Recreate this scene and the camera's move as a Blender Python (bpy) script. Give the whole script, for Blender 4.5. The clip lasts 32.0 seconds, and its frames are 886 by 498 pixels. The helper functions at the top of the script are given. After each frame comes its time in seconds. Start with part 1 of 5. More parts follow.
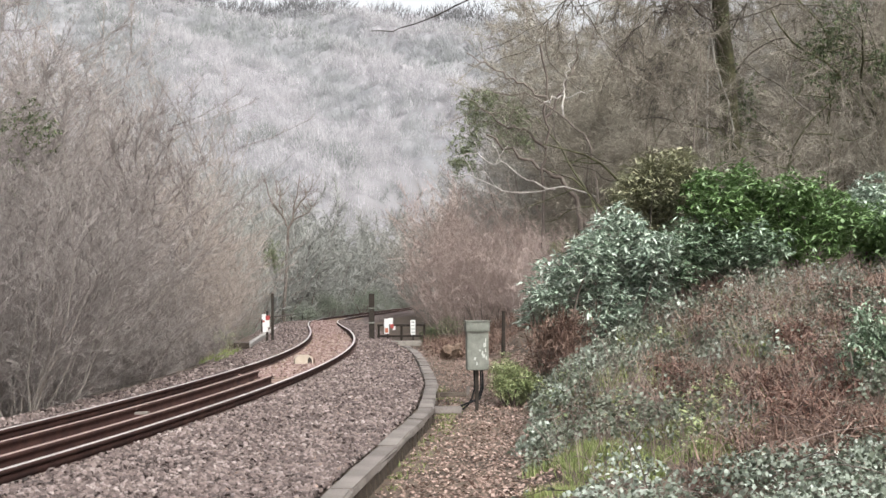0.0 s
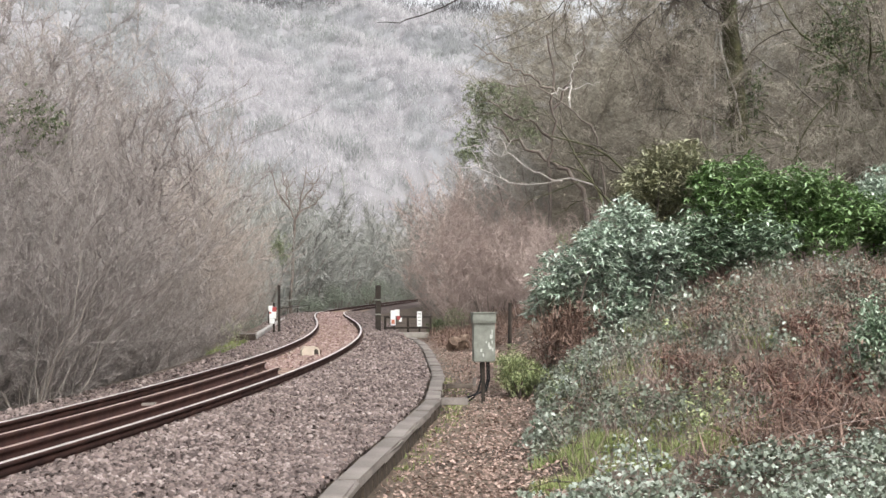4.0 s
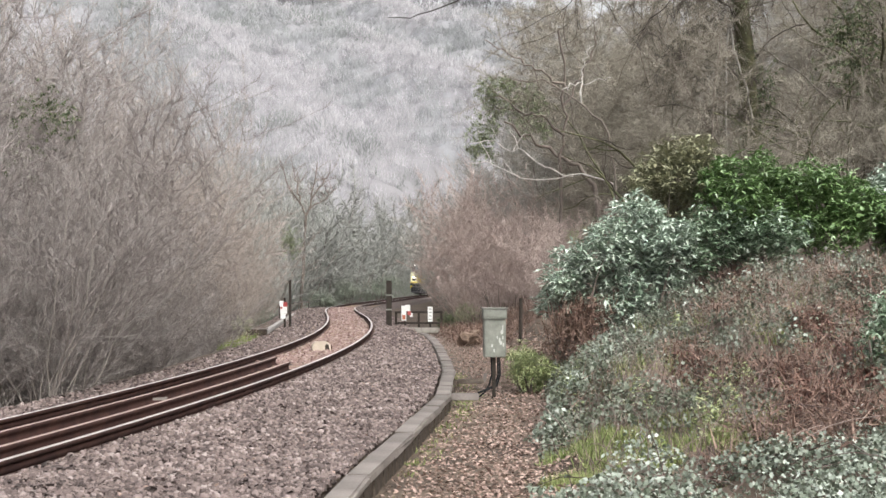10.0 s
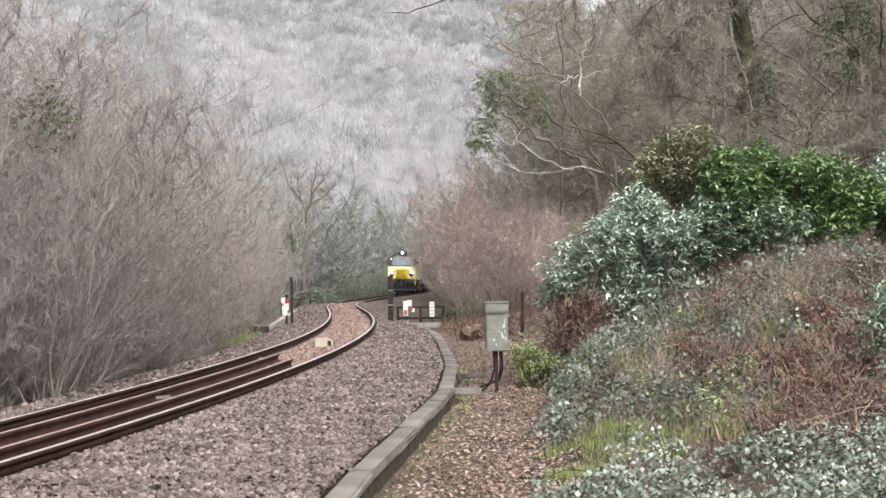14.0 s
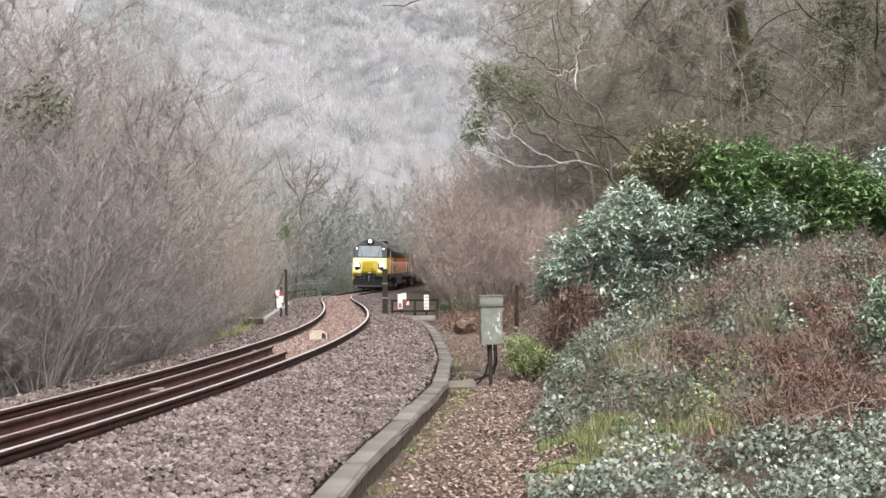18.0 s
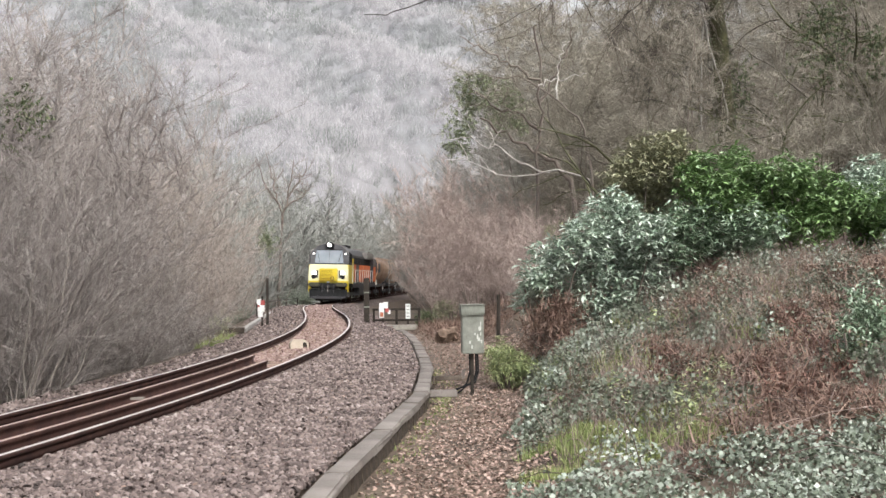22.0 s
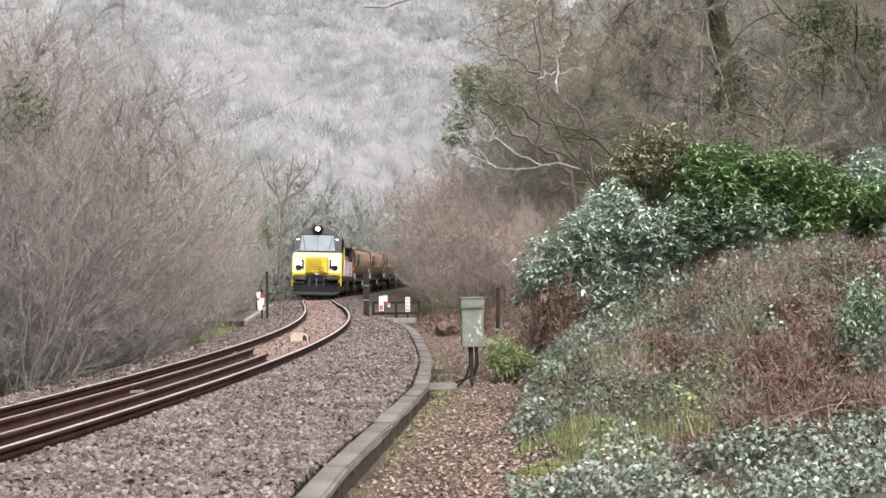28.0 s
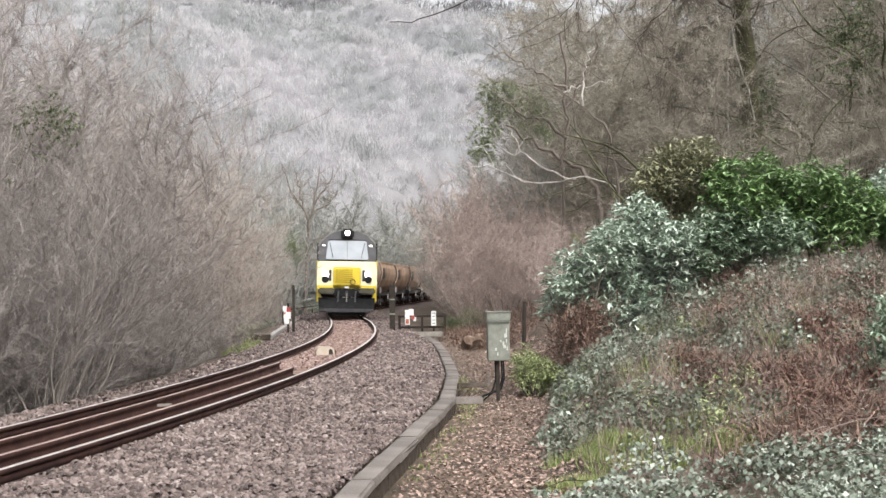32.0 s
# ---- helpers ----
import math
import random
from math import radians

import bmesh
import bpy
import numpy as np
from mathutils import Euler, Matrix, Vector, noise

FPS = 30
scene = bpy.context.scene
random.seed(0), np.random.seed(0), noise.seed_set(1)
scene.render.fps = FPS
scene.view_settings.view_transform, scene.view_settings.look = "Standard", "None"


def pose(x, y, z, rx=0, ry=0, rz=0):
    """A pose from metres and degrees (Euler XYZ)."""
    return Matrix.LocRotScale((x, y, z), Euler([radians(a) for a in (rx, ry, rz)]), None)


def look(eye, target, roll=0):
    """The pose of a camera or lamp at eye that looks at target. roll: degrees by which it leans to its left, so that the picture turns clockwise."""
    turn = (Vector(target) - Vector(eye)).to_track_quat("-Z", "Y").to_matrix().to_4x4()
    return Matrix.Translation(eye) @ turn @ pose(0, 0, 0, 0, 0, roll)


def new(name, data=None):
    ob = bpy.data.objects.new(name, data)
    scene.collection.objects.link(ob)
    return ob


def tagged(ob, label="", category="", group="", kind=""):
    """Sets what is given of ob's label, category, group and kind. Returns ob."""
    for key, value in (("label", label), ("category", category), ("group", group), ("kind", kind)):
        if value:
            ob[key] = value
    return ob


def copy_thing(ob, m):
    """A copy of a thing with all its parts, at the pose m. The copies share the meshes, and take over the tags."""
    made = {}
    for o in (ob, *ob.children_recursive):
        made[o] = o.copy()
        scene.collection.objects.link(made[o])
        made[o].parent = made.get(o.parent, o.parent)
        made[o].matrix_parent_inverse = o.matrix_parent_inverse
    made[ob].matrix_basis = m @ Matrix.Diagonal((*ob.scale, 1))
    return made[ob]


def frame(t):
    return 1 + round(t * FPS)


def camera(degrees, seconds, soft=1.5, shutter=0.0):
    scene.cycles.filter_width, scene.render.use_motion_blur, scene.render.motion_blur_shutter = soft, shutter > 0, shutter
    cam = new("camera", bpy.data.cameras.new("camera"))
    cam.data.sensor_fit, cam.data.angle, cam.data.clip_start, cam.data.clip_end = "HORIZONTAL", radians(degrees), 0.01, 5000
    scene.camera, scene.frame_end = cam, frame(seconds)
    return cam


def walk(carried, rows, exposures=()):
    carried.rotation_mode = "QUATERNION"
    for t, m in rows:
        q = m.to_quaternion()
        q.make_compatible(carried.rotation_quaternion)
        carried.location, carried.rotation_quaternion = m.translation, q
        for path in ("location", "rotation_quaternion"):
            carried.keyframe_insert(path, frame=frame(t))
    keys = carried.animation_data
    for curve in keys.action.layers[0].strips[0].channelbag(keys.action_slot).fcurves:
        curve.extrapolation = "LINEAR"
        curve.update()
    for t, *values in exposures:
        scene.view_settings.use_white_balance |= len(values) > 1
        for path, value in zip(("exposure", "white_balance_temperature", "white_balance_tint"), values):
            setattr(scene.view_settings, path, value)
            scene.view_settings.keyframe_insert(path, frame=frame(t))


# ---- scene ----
cam = camera(37.64, 32.0, soft=1.5)
EYE = 1.5  # above the rail tops, which lie at z = 0
ROWS = [  # seconds, yaw, pitch, roll of the hand-held camera
    (0.0, -0.904, 1.852, 0.328),
    (0.5, -1.012, 1.722, 0.311),
    (1.0, -0.916, 1.394, 0.394),
    (1.5, -0.640, 1.291, 0.129),
    (2.0, -0.705, 1.458, 0.059),
    (2.5, -0.790, 1.639, -0.176),
    (3.0, -0.582, 1.644, 0.113),
    (3.5, -0.598, 1.538, 0.281),
    (5.5, -0.708, 1.449, 0.184),
    (6.0, -0.442, 1.617, 0.048),
    (6.5, -0.244, 1.637, 0.093),
    (7.0, -0.257, 1.695, 0.254),
    (7.5, -0.509, 1.668, -0.034),
    (8.0, -0.346, 1.614, 0.298),
    (8.5, -0.043, 1.485, 0.169),
    (9.0, 0.001, 1.469, 0.000),
    (9.5, 0.049, 1.517, 0.196),
    (10.0, -0.142, 1.283, 0.201),
    (10.5, -0.208, 1.402, 0.299),
    (11.0, -0.084, 1.129, 0.167),
    (11.5, 0.154, 1.051, 0.075),
    (12.0, 0.168, 0.944, 0.308),
    (12.5, 0.073, 0.875, 0.510),
    (13.0, -0.020, 0.797, 0.269),
    (13.5, 0.007, 0.798, 0.265),
    (14.0, -0.085, 1.051, 0.951),
    (14.5, -0.084, 1.006, 0.902),
    (16.5, 0.139, 1.010, 1.154),
    (17.0, 0.178, 1.173, 0.811),
    (17.5, 0.293, 1.012, 0.861),
    (18.0, -0.321, 0.750, 0.666),
    (18.5, -0.883, 0.791, 0.532),
    (19.0, -0.326, 1.135, -0.332),
    (19.5, -0.545, 0.890, -0.007),
    (20.0, -0.905, 0.980, 0.010),
    (20.5, -0.792, 1.158, 0.220),
    (21.0, -0.837, 1.013, 0.344),
    (21.5, -0.983, 0.993, 0.708),
    (22.0, -1.133, 1.137, 0.649),
    (22.5, -1.501, 1.314, 0.564),
    (23.0, -1.392, 1.357, 0.463),
    (23.5, -1.173, 1.200, 0.757),
    (24.0, -1.167, 1.056, 0.905),
    (24.5, -1.162, 1.200, 0.762),
    (25.0, -1.147, 1.315, 1.019),
    (25.5, -1.215, 1.051, 1.067),
    (27.5, -1.209, 0.681, 0.955),
    (28.0, -1.147, 0.836, 0.623),
    (28.5, -0.784, 1.594, 0.412),
    (29.0, -0.371, 1.712, 0.842),
    (29.5, -0.210, 1.820, 0.923),
    (30.0, -0.090, 1.840, 1.000),
    (30.5, -0.287, 1.429, 1.485),
    (31.0, -0.305, 1.113, 1.192),
    (31.5, -0.152, 1.419, 1.303),
    (32.0, -0.001, 1.458, 0.652),
]
walk(cam, [(t, pose(0, 0, EYE, 90 + p, r, w)) for t, w, p, r in ROWS])

# ---- light ----
world = bpy.data.worlds.new("overcast_sky")
scene.world = world
world.use_nodes = True
wn = world.node_tree.nodes
wl = world.node_tree.links
sky = wn.new("ShaderNodeTexSky")
sky.sky_type = "NISHITA"
sky.sun_disc = False
sky.sun_elevation = radians(42)
sky.sun_rotation = radians(150)
sky.air_density, sky.dust_density, sky.ozone_density = 1.0, 6.0, 1.0
pale = wn.new("ShaderNodeHueSaturation")
pale.inputs["Saturation"].default_value = 0.16
wl.new(sky.outputs[0], pale.inputs["Color"])
wl.new(pale.outputs[0], wn["Background"].inputs[0])
wn["Background"].inputs[1].default_value = 0.15
sun = new("sun", bpy.data.lights.new("sun", "SUN"))
sun.data.energy, sun.data.angle, sun.data.color = 0.4, radians(25), (0.93, 0.97, 1.0)
sun.matrix_world = look((0, 0, 60), (18, 34, 0))
scene.view_settings.exposure = 1.05

rng = np.random.default_rng(7)


# ---- materials ----
def mat(name, cols, scale=6.0, rough=0.8, metal=0.0, bump=0.3, fine=60.0, island=0.0, spec=0.3, obj=0.0, relief=0.02):
    """A procedural surface: two scales of noise over a colour ramp, with relief; island or obj: share of variation per piece."""
    m = bpy.data.materials.new(name)
    m.use_nodes = True
    n, l = m.node_tree.nodes, m.node_tree.links
    b = n["Principled BSDF"]
    b.inputs["Roughness"].default_value = rough
    b.inputs["Metallic"].default_value = metal
    b.inputs["Specular IOR Level"].default_value = spec
    co = n.new("ShaderNodeTexCoord")
    a = n.new("ShaderNodeTexNoise")
    a.inputs["Scale"].default_value, a.inputs["Detail"].default_value = scale, 5
    f = n.new("ShaderNodeTexNoise")
    f.inputs["Scale"].default_value, f.inputs["Detail"].default_value = fine, 3
    l.new(co.outputs["Object"], a.inputs["Vector"])
    l.new(co.outputs["Object"], f.inputs["Vector"])
    mx = n.new("ShaderNodeMath")
    mx.operation = "MULTIPLY_ADD"
    l.new(f.outputs[0], mx.inputs[0])
    mx.inputs[1].default_value = 0.5
    half = n.new("ShaderNodeMath")
    half.operation = "MULTIPLY_ADD"
    l.new(a.outputs[0], half.inputs[0])
    half.inputs[1].default_value, half.inputs[2].default_value = 1.5, -0.5
    l.new(half.outputs[0], mx.inputs[2])
    fac = mx.outputs[0]
    if island or obj:
        g = n.new("ShaderNodeNewGeometry") if island else n.new("ShaderNodeObjectInfo")
        k = island or obj
        w = n.new("ShaderNodeMix")
        w.data_type = "FLOAT"
        w.inputs[0].default_value = k
        l.new(fac, w.inputs[2])
        l.new(g.outputs["Random Per Island" if island else "Random"], w.inputs[3])
        fac = w.outputs[0]
    r = n.new("ShaderNodeValToRGB")
    e = r.color_ramp.elements
    while len(e) < len(cols):
        e.new(0.5)
    for i, c in enumerate(cols):
        e[i].position = 0.08 + 0.84 * i / max(1, len(cols) - 1)
        e[i].color = (*c, 1)
    l.new(fac, r.inputs[0])
    l.new(r.outputs[0], b.inputs["Base Color"])
    if bump:
        bp = n.new("ShaderNodeBump")
        bp.inputs["Strength"].default_value = bump
        bp.inputs["Distance"].default_value = relief
        l.new(f.outputs[0], bp.inputs["Height"])
        l.new(bp.outputs[0], b.inputs["Normal"])
    return m


def glow(name, col, power):
    m = mat(name, [col, col], bump=0)
    b = m.node_tree.nodes["Principled BSDF"]
    b.inputs["Emission Color"].default_value = (*col, 1)
    b.inputs["Emission Strength"].default_value = power
    return m


M = dict(
    litter=mat("leaf_litter_soil", [(.04, .032, .024), (.085, .065, .05), (.14, .105, .08), (.10, .085, .055)], 1.2, 0.95, fine=25, bump=0.6),
    ballast=mat("ballast_bed", [(0.05, 0.038, 0.034), (0.115, 0.088, 0.079), (0.18, 0.14, 0.127)], 5, 0.95, fine=40, bump=1.0),
    darkbed=mat("dark_ballast_bed", [(.03, .022, .02), (.055, .04, .036), (.09, .066, .06)], 4, 0.95, fine=40, bump=1.0),
    infill=mat("rusty_ballast", [(.13, .082, .07), (.23, .15, .13), (.32, .22, .19)], 3, 0.95, fine=35, bump=1.0),
    stone=mat("ballast_stone", [(0.043, 0.034, 0.031), (0.108, 0.083, 0.076), (0.174, 0.134, 0.123), (0.24, 0.19, 0.175), (0.42, 0.36, 0.335)], 1.6, 0.9, fine=40, island=0.6),
    stone_rust=mat("rusty_stone", [(.13, .08, .07), (.235, .155, .138), (.32, .225, .20), (.40, .32, .29)], 30, 0.9, fine=120, island=0.75),
    rail=mat("rusty_rail_steel", [(.026, .013, .012), (.05, .024, .02), (.08, .04, .032)], 4, 0.95, 0.0, fine=80),
    # polished head: a bright, barely metallic base stands in for reflected sky
    railtop=mat("polished_rail_head", [(0.5, 0.45, 0.43), (0.62, 0.57, 0.55)], 3, 0.42, 0.25, fine=60, bump=0.05),
    dulltop=mat("dull_rail_head", [(.30, .215, .19), (.42, .32, .29)], 5, 0.6, 0.1, fine=60, bump=0.2),
    concrete=mat("weathered_concrete", [(.13, .12, .10), (.27, .25, .22), (.36, .33, .29)], 4, 0.92, fine=45, bump=0.4, obj=0.25),
    sleeper=mat("worn_sleeper", [(.20, .14, .10), (.33, .25, .19)], 6, 0.9, fine=50),
    moss=mat("mossy_bark", [(.028, .026, .016), (.06, .058, .03), (.125, .122, .06)], 3, 0.95, fine=40),
    droop=mat("dark_drooping_twigs", [(.055, .046, .038), (.11, .094, .078), (.20, .175, .145)], 1.0, 0.95, fine=20, island=0.4, bump=0),
    mossgreen=mat("mossy_green_limb", [(.05, .05, .028), (.11, .11, .06), (.20, .195, .115)], 2.5, 0.95, fine=30),
    bark=mat("grey_brown_bark", [(.08, .064, .055), (.17, .14, .12), (.29, .25, .215)], 3, 0.95, fine=50, obj=0.3),
    redtwig=mat("red_brown_twigs", [(0.235, 0.18, 0.16), (0.42, 0.335, 0.30), (0.60, 0.51, 0.455)], 0.7, 0.9, fine=8, island=0.4, bump=0),
    thicket=mat("grey_purple_twigs", [(.115, .10, .095), (.265, .235, .22), (.50, .455, .43)], 0.4, 0.9, fine=4, island=0.4, bump=0),
    palebark=mat("pale_grey_bark", [(.13, .112, .10), (.26, .23, .205), (.46, .42, .38)], 2, 0.95, fine=30, obj=0.45),
    woodtwig=mat("olive_brown_twigs", [(0.13, 0.115, 0.09), (0.26, 0.235, 0.19), (0.46, 0.42, 0.355)], 0.35, 0.9, fine=4, island=0.4, bump=0),
    # olive twigs lightened and greyed for distance haze; also the pale vine
    palewood=mat("hazed_twigs_and_pale_stem", [(0.165, 0.153, 0.135), (0.315, 0.298, 0.268), (0.52, 0.495, 0.455)], 0.35, 0.9, fine=4, island=0.4, bump=0),
    birch=mat("pale_birch_bark", [(0.4, 0.37, 0.34), (0.68, 0.64, 0.6)], 8, 0.8, fine=40),
    # far hillside: the valley haze is put into these pale lavender-grey base colours
    hill=mat("hazed_far_wood_crowns", [(0.20, 0.195, 0.205), (0.233, 0.226, 0.235), (0.262, 0.255, 0.262), (0.292, 0.284, 0.29)], 0.07, 0.95, fine=2.6, bump=0.4, relief=0.3, spec=0.0),
    hilltwig=mat("far_wood_twigs", [(0.34, 0.33, 0.343), (0.425, 0.414, 0.424), (0.51, 0.497, 0.506)], 0.30, 0.95, fine=1.2, island=0.25, bump=0, spec=0.0),
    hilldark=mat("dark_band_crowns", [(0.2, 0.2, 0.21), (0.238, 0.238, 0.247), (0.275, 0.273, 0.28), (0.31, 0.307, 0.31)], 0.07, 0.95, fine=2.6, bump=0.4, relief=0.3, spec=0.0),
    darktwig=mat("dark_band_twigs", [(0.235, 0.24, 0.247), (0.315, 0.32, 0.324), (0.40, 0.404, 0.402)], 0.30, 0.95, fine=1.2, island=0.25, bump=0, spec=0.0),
    ridgetwig=mat("skyline_twigs", [(.11, .108, .112), (.17, .167, .17), (.25, .245, .248)], 0.09, 0.95, fine=1.0, island=0.5, bump=0, spec=0.0),
    hillfloor=mat("hazed_far_wood_floor", [(.25, .25, .255), (.36, .355, .355)], 0.05, 0.95, fine=0.3, bump=0, spec=0.0),
    # valley plants: mist is painted in by greying and lightening these three
    midwood=mat("misted_grey_green_twigs", [(0.18, 0.182, 0.168), (0.295, 0.297, 0.275), (0.43, 0.432, 0.40)], 0.12, 0.95, fine=0.5, island=0.3, bump=0, spec=0.0),
    midgreen=mat("haze_greyed_evergreen_leaf", [(0.12, 0.14, 0.11), (0.21, 0.235, 0.185), (0.31, 0.335, 0.275)], 0.3, 0.7, fine=2, island=0.5, bump=0),
    hillgreen=mat("hazed_far_evergreen", [(0.185, 0.2, 0.195), (0.245, 0.26, 0.25), (0.31, 0.325, 0.305)], 0.1, 0.95, fine=0.4, island=0.3, bump=0, spec=0.0),
    # glossy leaves: the palest ramp colours are painted sky highlights
    rhodo=mat("highlit_glossy_leaf", [(0.065, 0.11, 0.045), (0.145, 0.24, 0.085), (0.22, 0.335, 0.135), (0.34, 0.45, 0.28)], 1.2, 0.27, fine=5, island=0.65, bump=0, spec=0.8),
    rhodoblue=mat("highlit_blue_green_leaf", [(0.12, 0.17, 0.115), (0.29, 0.37, 0.28), (0.50, 0.58, 0.49), (0.72, 0.78, 0.70)], 1.2, 0.27, fine=5, island=0.65, bump=0, spec=0.8),
    rhodomix=mat("highlit_dark_glossy_leaf", [(0.055, 0.09, 0.05), (0.14, 0.205, 0.125), (0.27, 0.36, 0.245), (0.54, 0.62, 0.51)], 1.2, 0.27, fine=5, island=0.65, bump=0, spec=0.8),
    deadleaf=mat("fallen_leaf", [(0.12, 0.083, 0.066), (0.23, 0.16, 0.13), (0.37, 0.262, 0.218), (0.52, 0.40, 0.34)], 1.0, 0.75, fine=9, island=0.75, bump=0),
    bramble=mat("bramble_leaf", [(0.036, 0.045, 0.027), (0.09, 0.107, 0.068), (0.162, 0.184, 0.134), (0.31, 0.335, 0.275)], 1.4, 0.4, fine=6, island=0.6, bump=0, spec=0.5),
    # bramble again, with the sky's sheen painted in as whiter leaf colours
    nearleaf=mat("sky_sheen_bramble_leaf", [(0.05, 0.066, 0.042), (0.135, 0.162, 0.115), (0.27, 0.31, 0.25), (0.50, 0.54, 0.48)], 1.4, 0.4, fine=6, island=0.65, bump=0, spec=0.5),
    olive=mat("olive_evergreen_leaf", [(0.13, 0.13, 0.08), (0.225, 0.225, 0.135), (0.31, 0.31, 0.19), (0.44, 0.44, 0.31)], 0.8, 0.4, fine=5, island=0.6, bump=0, spec=0.5),
    grass=mat("rough_grass", [(0.085, 0.115, 0.035), (0.17, 0.215, 0.07), (0.29, 0.33, 0.14), (0.34, 0.31, 0.16)], 1.0, 0.8, fine=7, island=0.6, bump=0),
    bracken=mat("dead_bracken", [(0.07, 0.043, 0.033), (0.18, 0.116, 0.09), (0.36, 0.255, 0.205)], 1.0, 0.9, fine=9, island=0.6, bump=0),
    redbracken=mat("rust_red_bracken", [(0.045, 0.023, 0.017), (0.13, 0.066, 0.049), (0.30, 0.178, 0.138)], 1.0, 0.9, fine=9, island=0.7, bump=0),
    straw=mat("pale_straw", [(0.135, 0.105, 0.085), (0.28, 0.23, 0.19), (0.45, 0.385, 0.33)], 1.0, 0.9, fine=9, island=0.6, bump=0),
    lime=mat("yellow_green_leaf", [(0.13, 0.165, 0.065), (0.26, 0.315, 0.135), (0.41, 0.46, 0.225), (0.54, 0.57, 0.38)], 0.8, 0.45, fine=5, island=0.6, bump=0, spec=0.4),
    holly=mat("mid_green_holly_leaf", [(0.10, 0.12, 0.065), (0.20, 0.235, 0.13), (0.33, 0.37, 0.225)], 0.8, 0.5, fine=5, island=0.6, bump=0),
    stalk=mat("purple_brown_stalks", [(.078, .055, .048), (.19, .14, .125), (.35, .28, .25)], 1.5, 0.9, fine=8, island=0.6, bump=0),
    warmtwig=mat("warm_brown_twigs", [(.15, .124, .108), (.31, .262, .232), (.52, .455, .41)], 0.4, 0.9, fine=4, island=0.4, bump=0),
    yew=mat("dull_evergreen_leaf", [(.05, .068, .035), (.115, .145, .07), (.21, .235, .12)], 0.8, 0.6, fine=5, island=0.6, bump=0),
    grey=mat("painted_grey_green_steel", [(0.12, 0.122, 0.102), (0.19, 0.197, 0.168), (0.27, 0.273, 0.24)], 7, 0.6, fine=40, bump=0.15),
    white=mat("white_paint", [(.66, .66, .64), (.80, .80, .78)], 8, 0.55, fine=40, bump=0.1),
    red=mat("red_paint", [(0.3, 0.05, 0.05), (0.4, 0.085, 0.075)], 8, 0.5, fine=40, bump=0.1),
    orangered=mat("faded_orange_red_paint", [(0.38, 0.12, 0.07), (0.48, 0.18, 0.11)], 8, 0.6, fine=40, bump=0.1),
    kerb=mat("weathered_kerb_concrete", [(.085, .074, .065), (.185, .162, .146), (.30, .268, .245)], 1.6, 0.92, fine=45, bump=0.4, obj=0.2),
    palekerb=mat("pale_worn_concrete", [(.22, .21, .195), (.36, .34, .32), (.48, .46, .43)], 2, 0.9, fine=45, bump=0.3),
    flaked=mat("flaking_pale_paint", [(.36, .37, .33), (.58, .58, .54)], 30, 0.8, fine=90, bump=0.2),
    # kerb side: the shade on the upright face is put into this dark colour
    face=mat("shade_dark_kerb_face", [(0.026, 0.02, 0.016), (0.058, 0.045, 0.035), (0.1, 0.08, 0.062)], 5, 0.95, fine=40),
    black=mat("black_paint", [(.010, .010, .011), (.022, .022, .023)], 5, 0.7, fine=40, bump=0.1, spec=0.15),
    timber=mat("dark_wet_timber", [(0.02, 0.016, 0.013), (0.05, 0.04, 0.032)], 5, 0.9, fine=40),
    logwood=mat("rotten_brown_wood", [(.05, .035, .026), (.15, .105, .078), (.27, .20, .155)], 5, 0.95, fine=30, bump=0.6),
    block=mat("tan_timber", [(0.4, 0.34, 0.27), (0.53, 0.46, 0.38)], 6, 0.85, fine=40),
    yellow=mat("yellow_paint", [(.66, .50, .035), (.74, .58, .05)], 3, 0.35, fine=30, bump=0.05, spec=0.5),
    # the shade between louvres, as a darker yellow
    louvreshade=mat("shaded_yellow_recess", [(.30, .22, .02), (.38, .28, .03)], 3, 0.6, fine=30, bump=0.05),
    bufferpaint=mat("grimy_olive_buffer", [(.045, .042, .03), (.10, .09, .06)], 4, 0.6, fine=30, bump=0.1),
    paleyellow=mat("pale_yellow_nose", [(.79, .75, .44), (.85, .82, .57)], 3, 0.35, fine=30, bump=0.05, spec=0.5),
    orange=mat("orange_paint", [(.55, .11, .02), (.66, .16, .03)], 3, 0.45, fine=30, bump=0.05),
    charcoal=mat("charcoal_paint", [(.035, .034, .038), (.065, .062, .066)], 3, 0.45, fine=30, bump=0.05),
    roofgrey=mat("grubby_roof_steel", [(.12, .11, .10), (.26, .24, .22)], 3, 0.6, fine=30, bump=0.1),
    oldwood=mat("weathered_fence_timber", [(.06, .048, .038), (.13, .105, .085), (.20, .165, .135)], 5, 0.9, fine=40),
    # rust-brown paint, with some distance haze in its paler, pinker tone
    rust=mat("rust_brown_hopper_paint", [(0.33, 0.205, 0.135), (0.49, 0.335, 0.235), (0.61, 0.46, 0.355)], 1.2, 0.75, fine=14, bump=0.15),
    load=mat("pale_mineral_load", [(.45, .42, .38), (.62, .60, .56)], 6, 0.95, fine=40, bump=0.8),
    glass=mat("windscreen_glass", [(0.15, 0.18, 0.21), (0.21, 0.24, 0.27)], 2, 0.08, 0.0, bump=0, spec=1.0),
    lamp=glow("headlamp_glow", (1.0, 0.97, 0.9), 14.0),
    lamplow=glow("marker_lamp_glow", (1.0, 0.97, 0.9), 2.5),
)


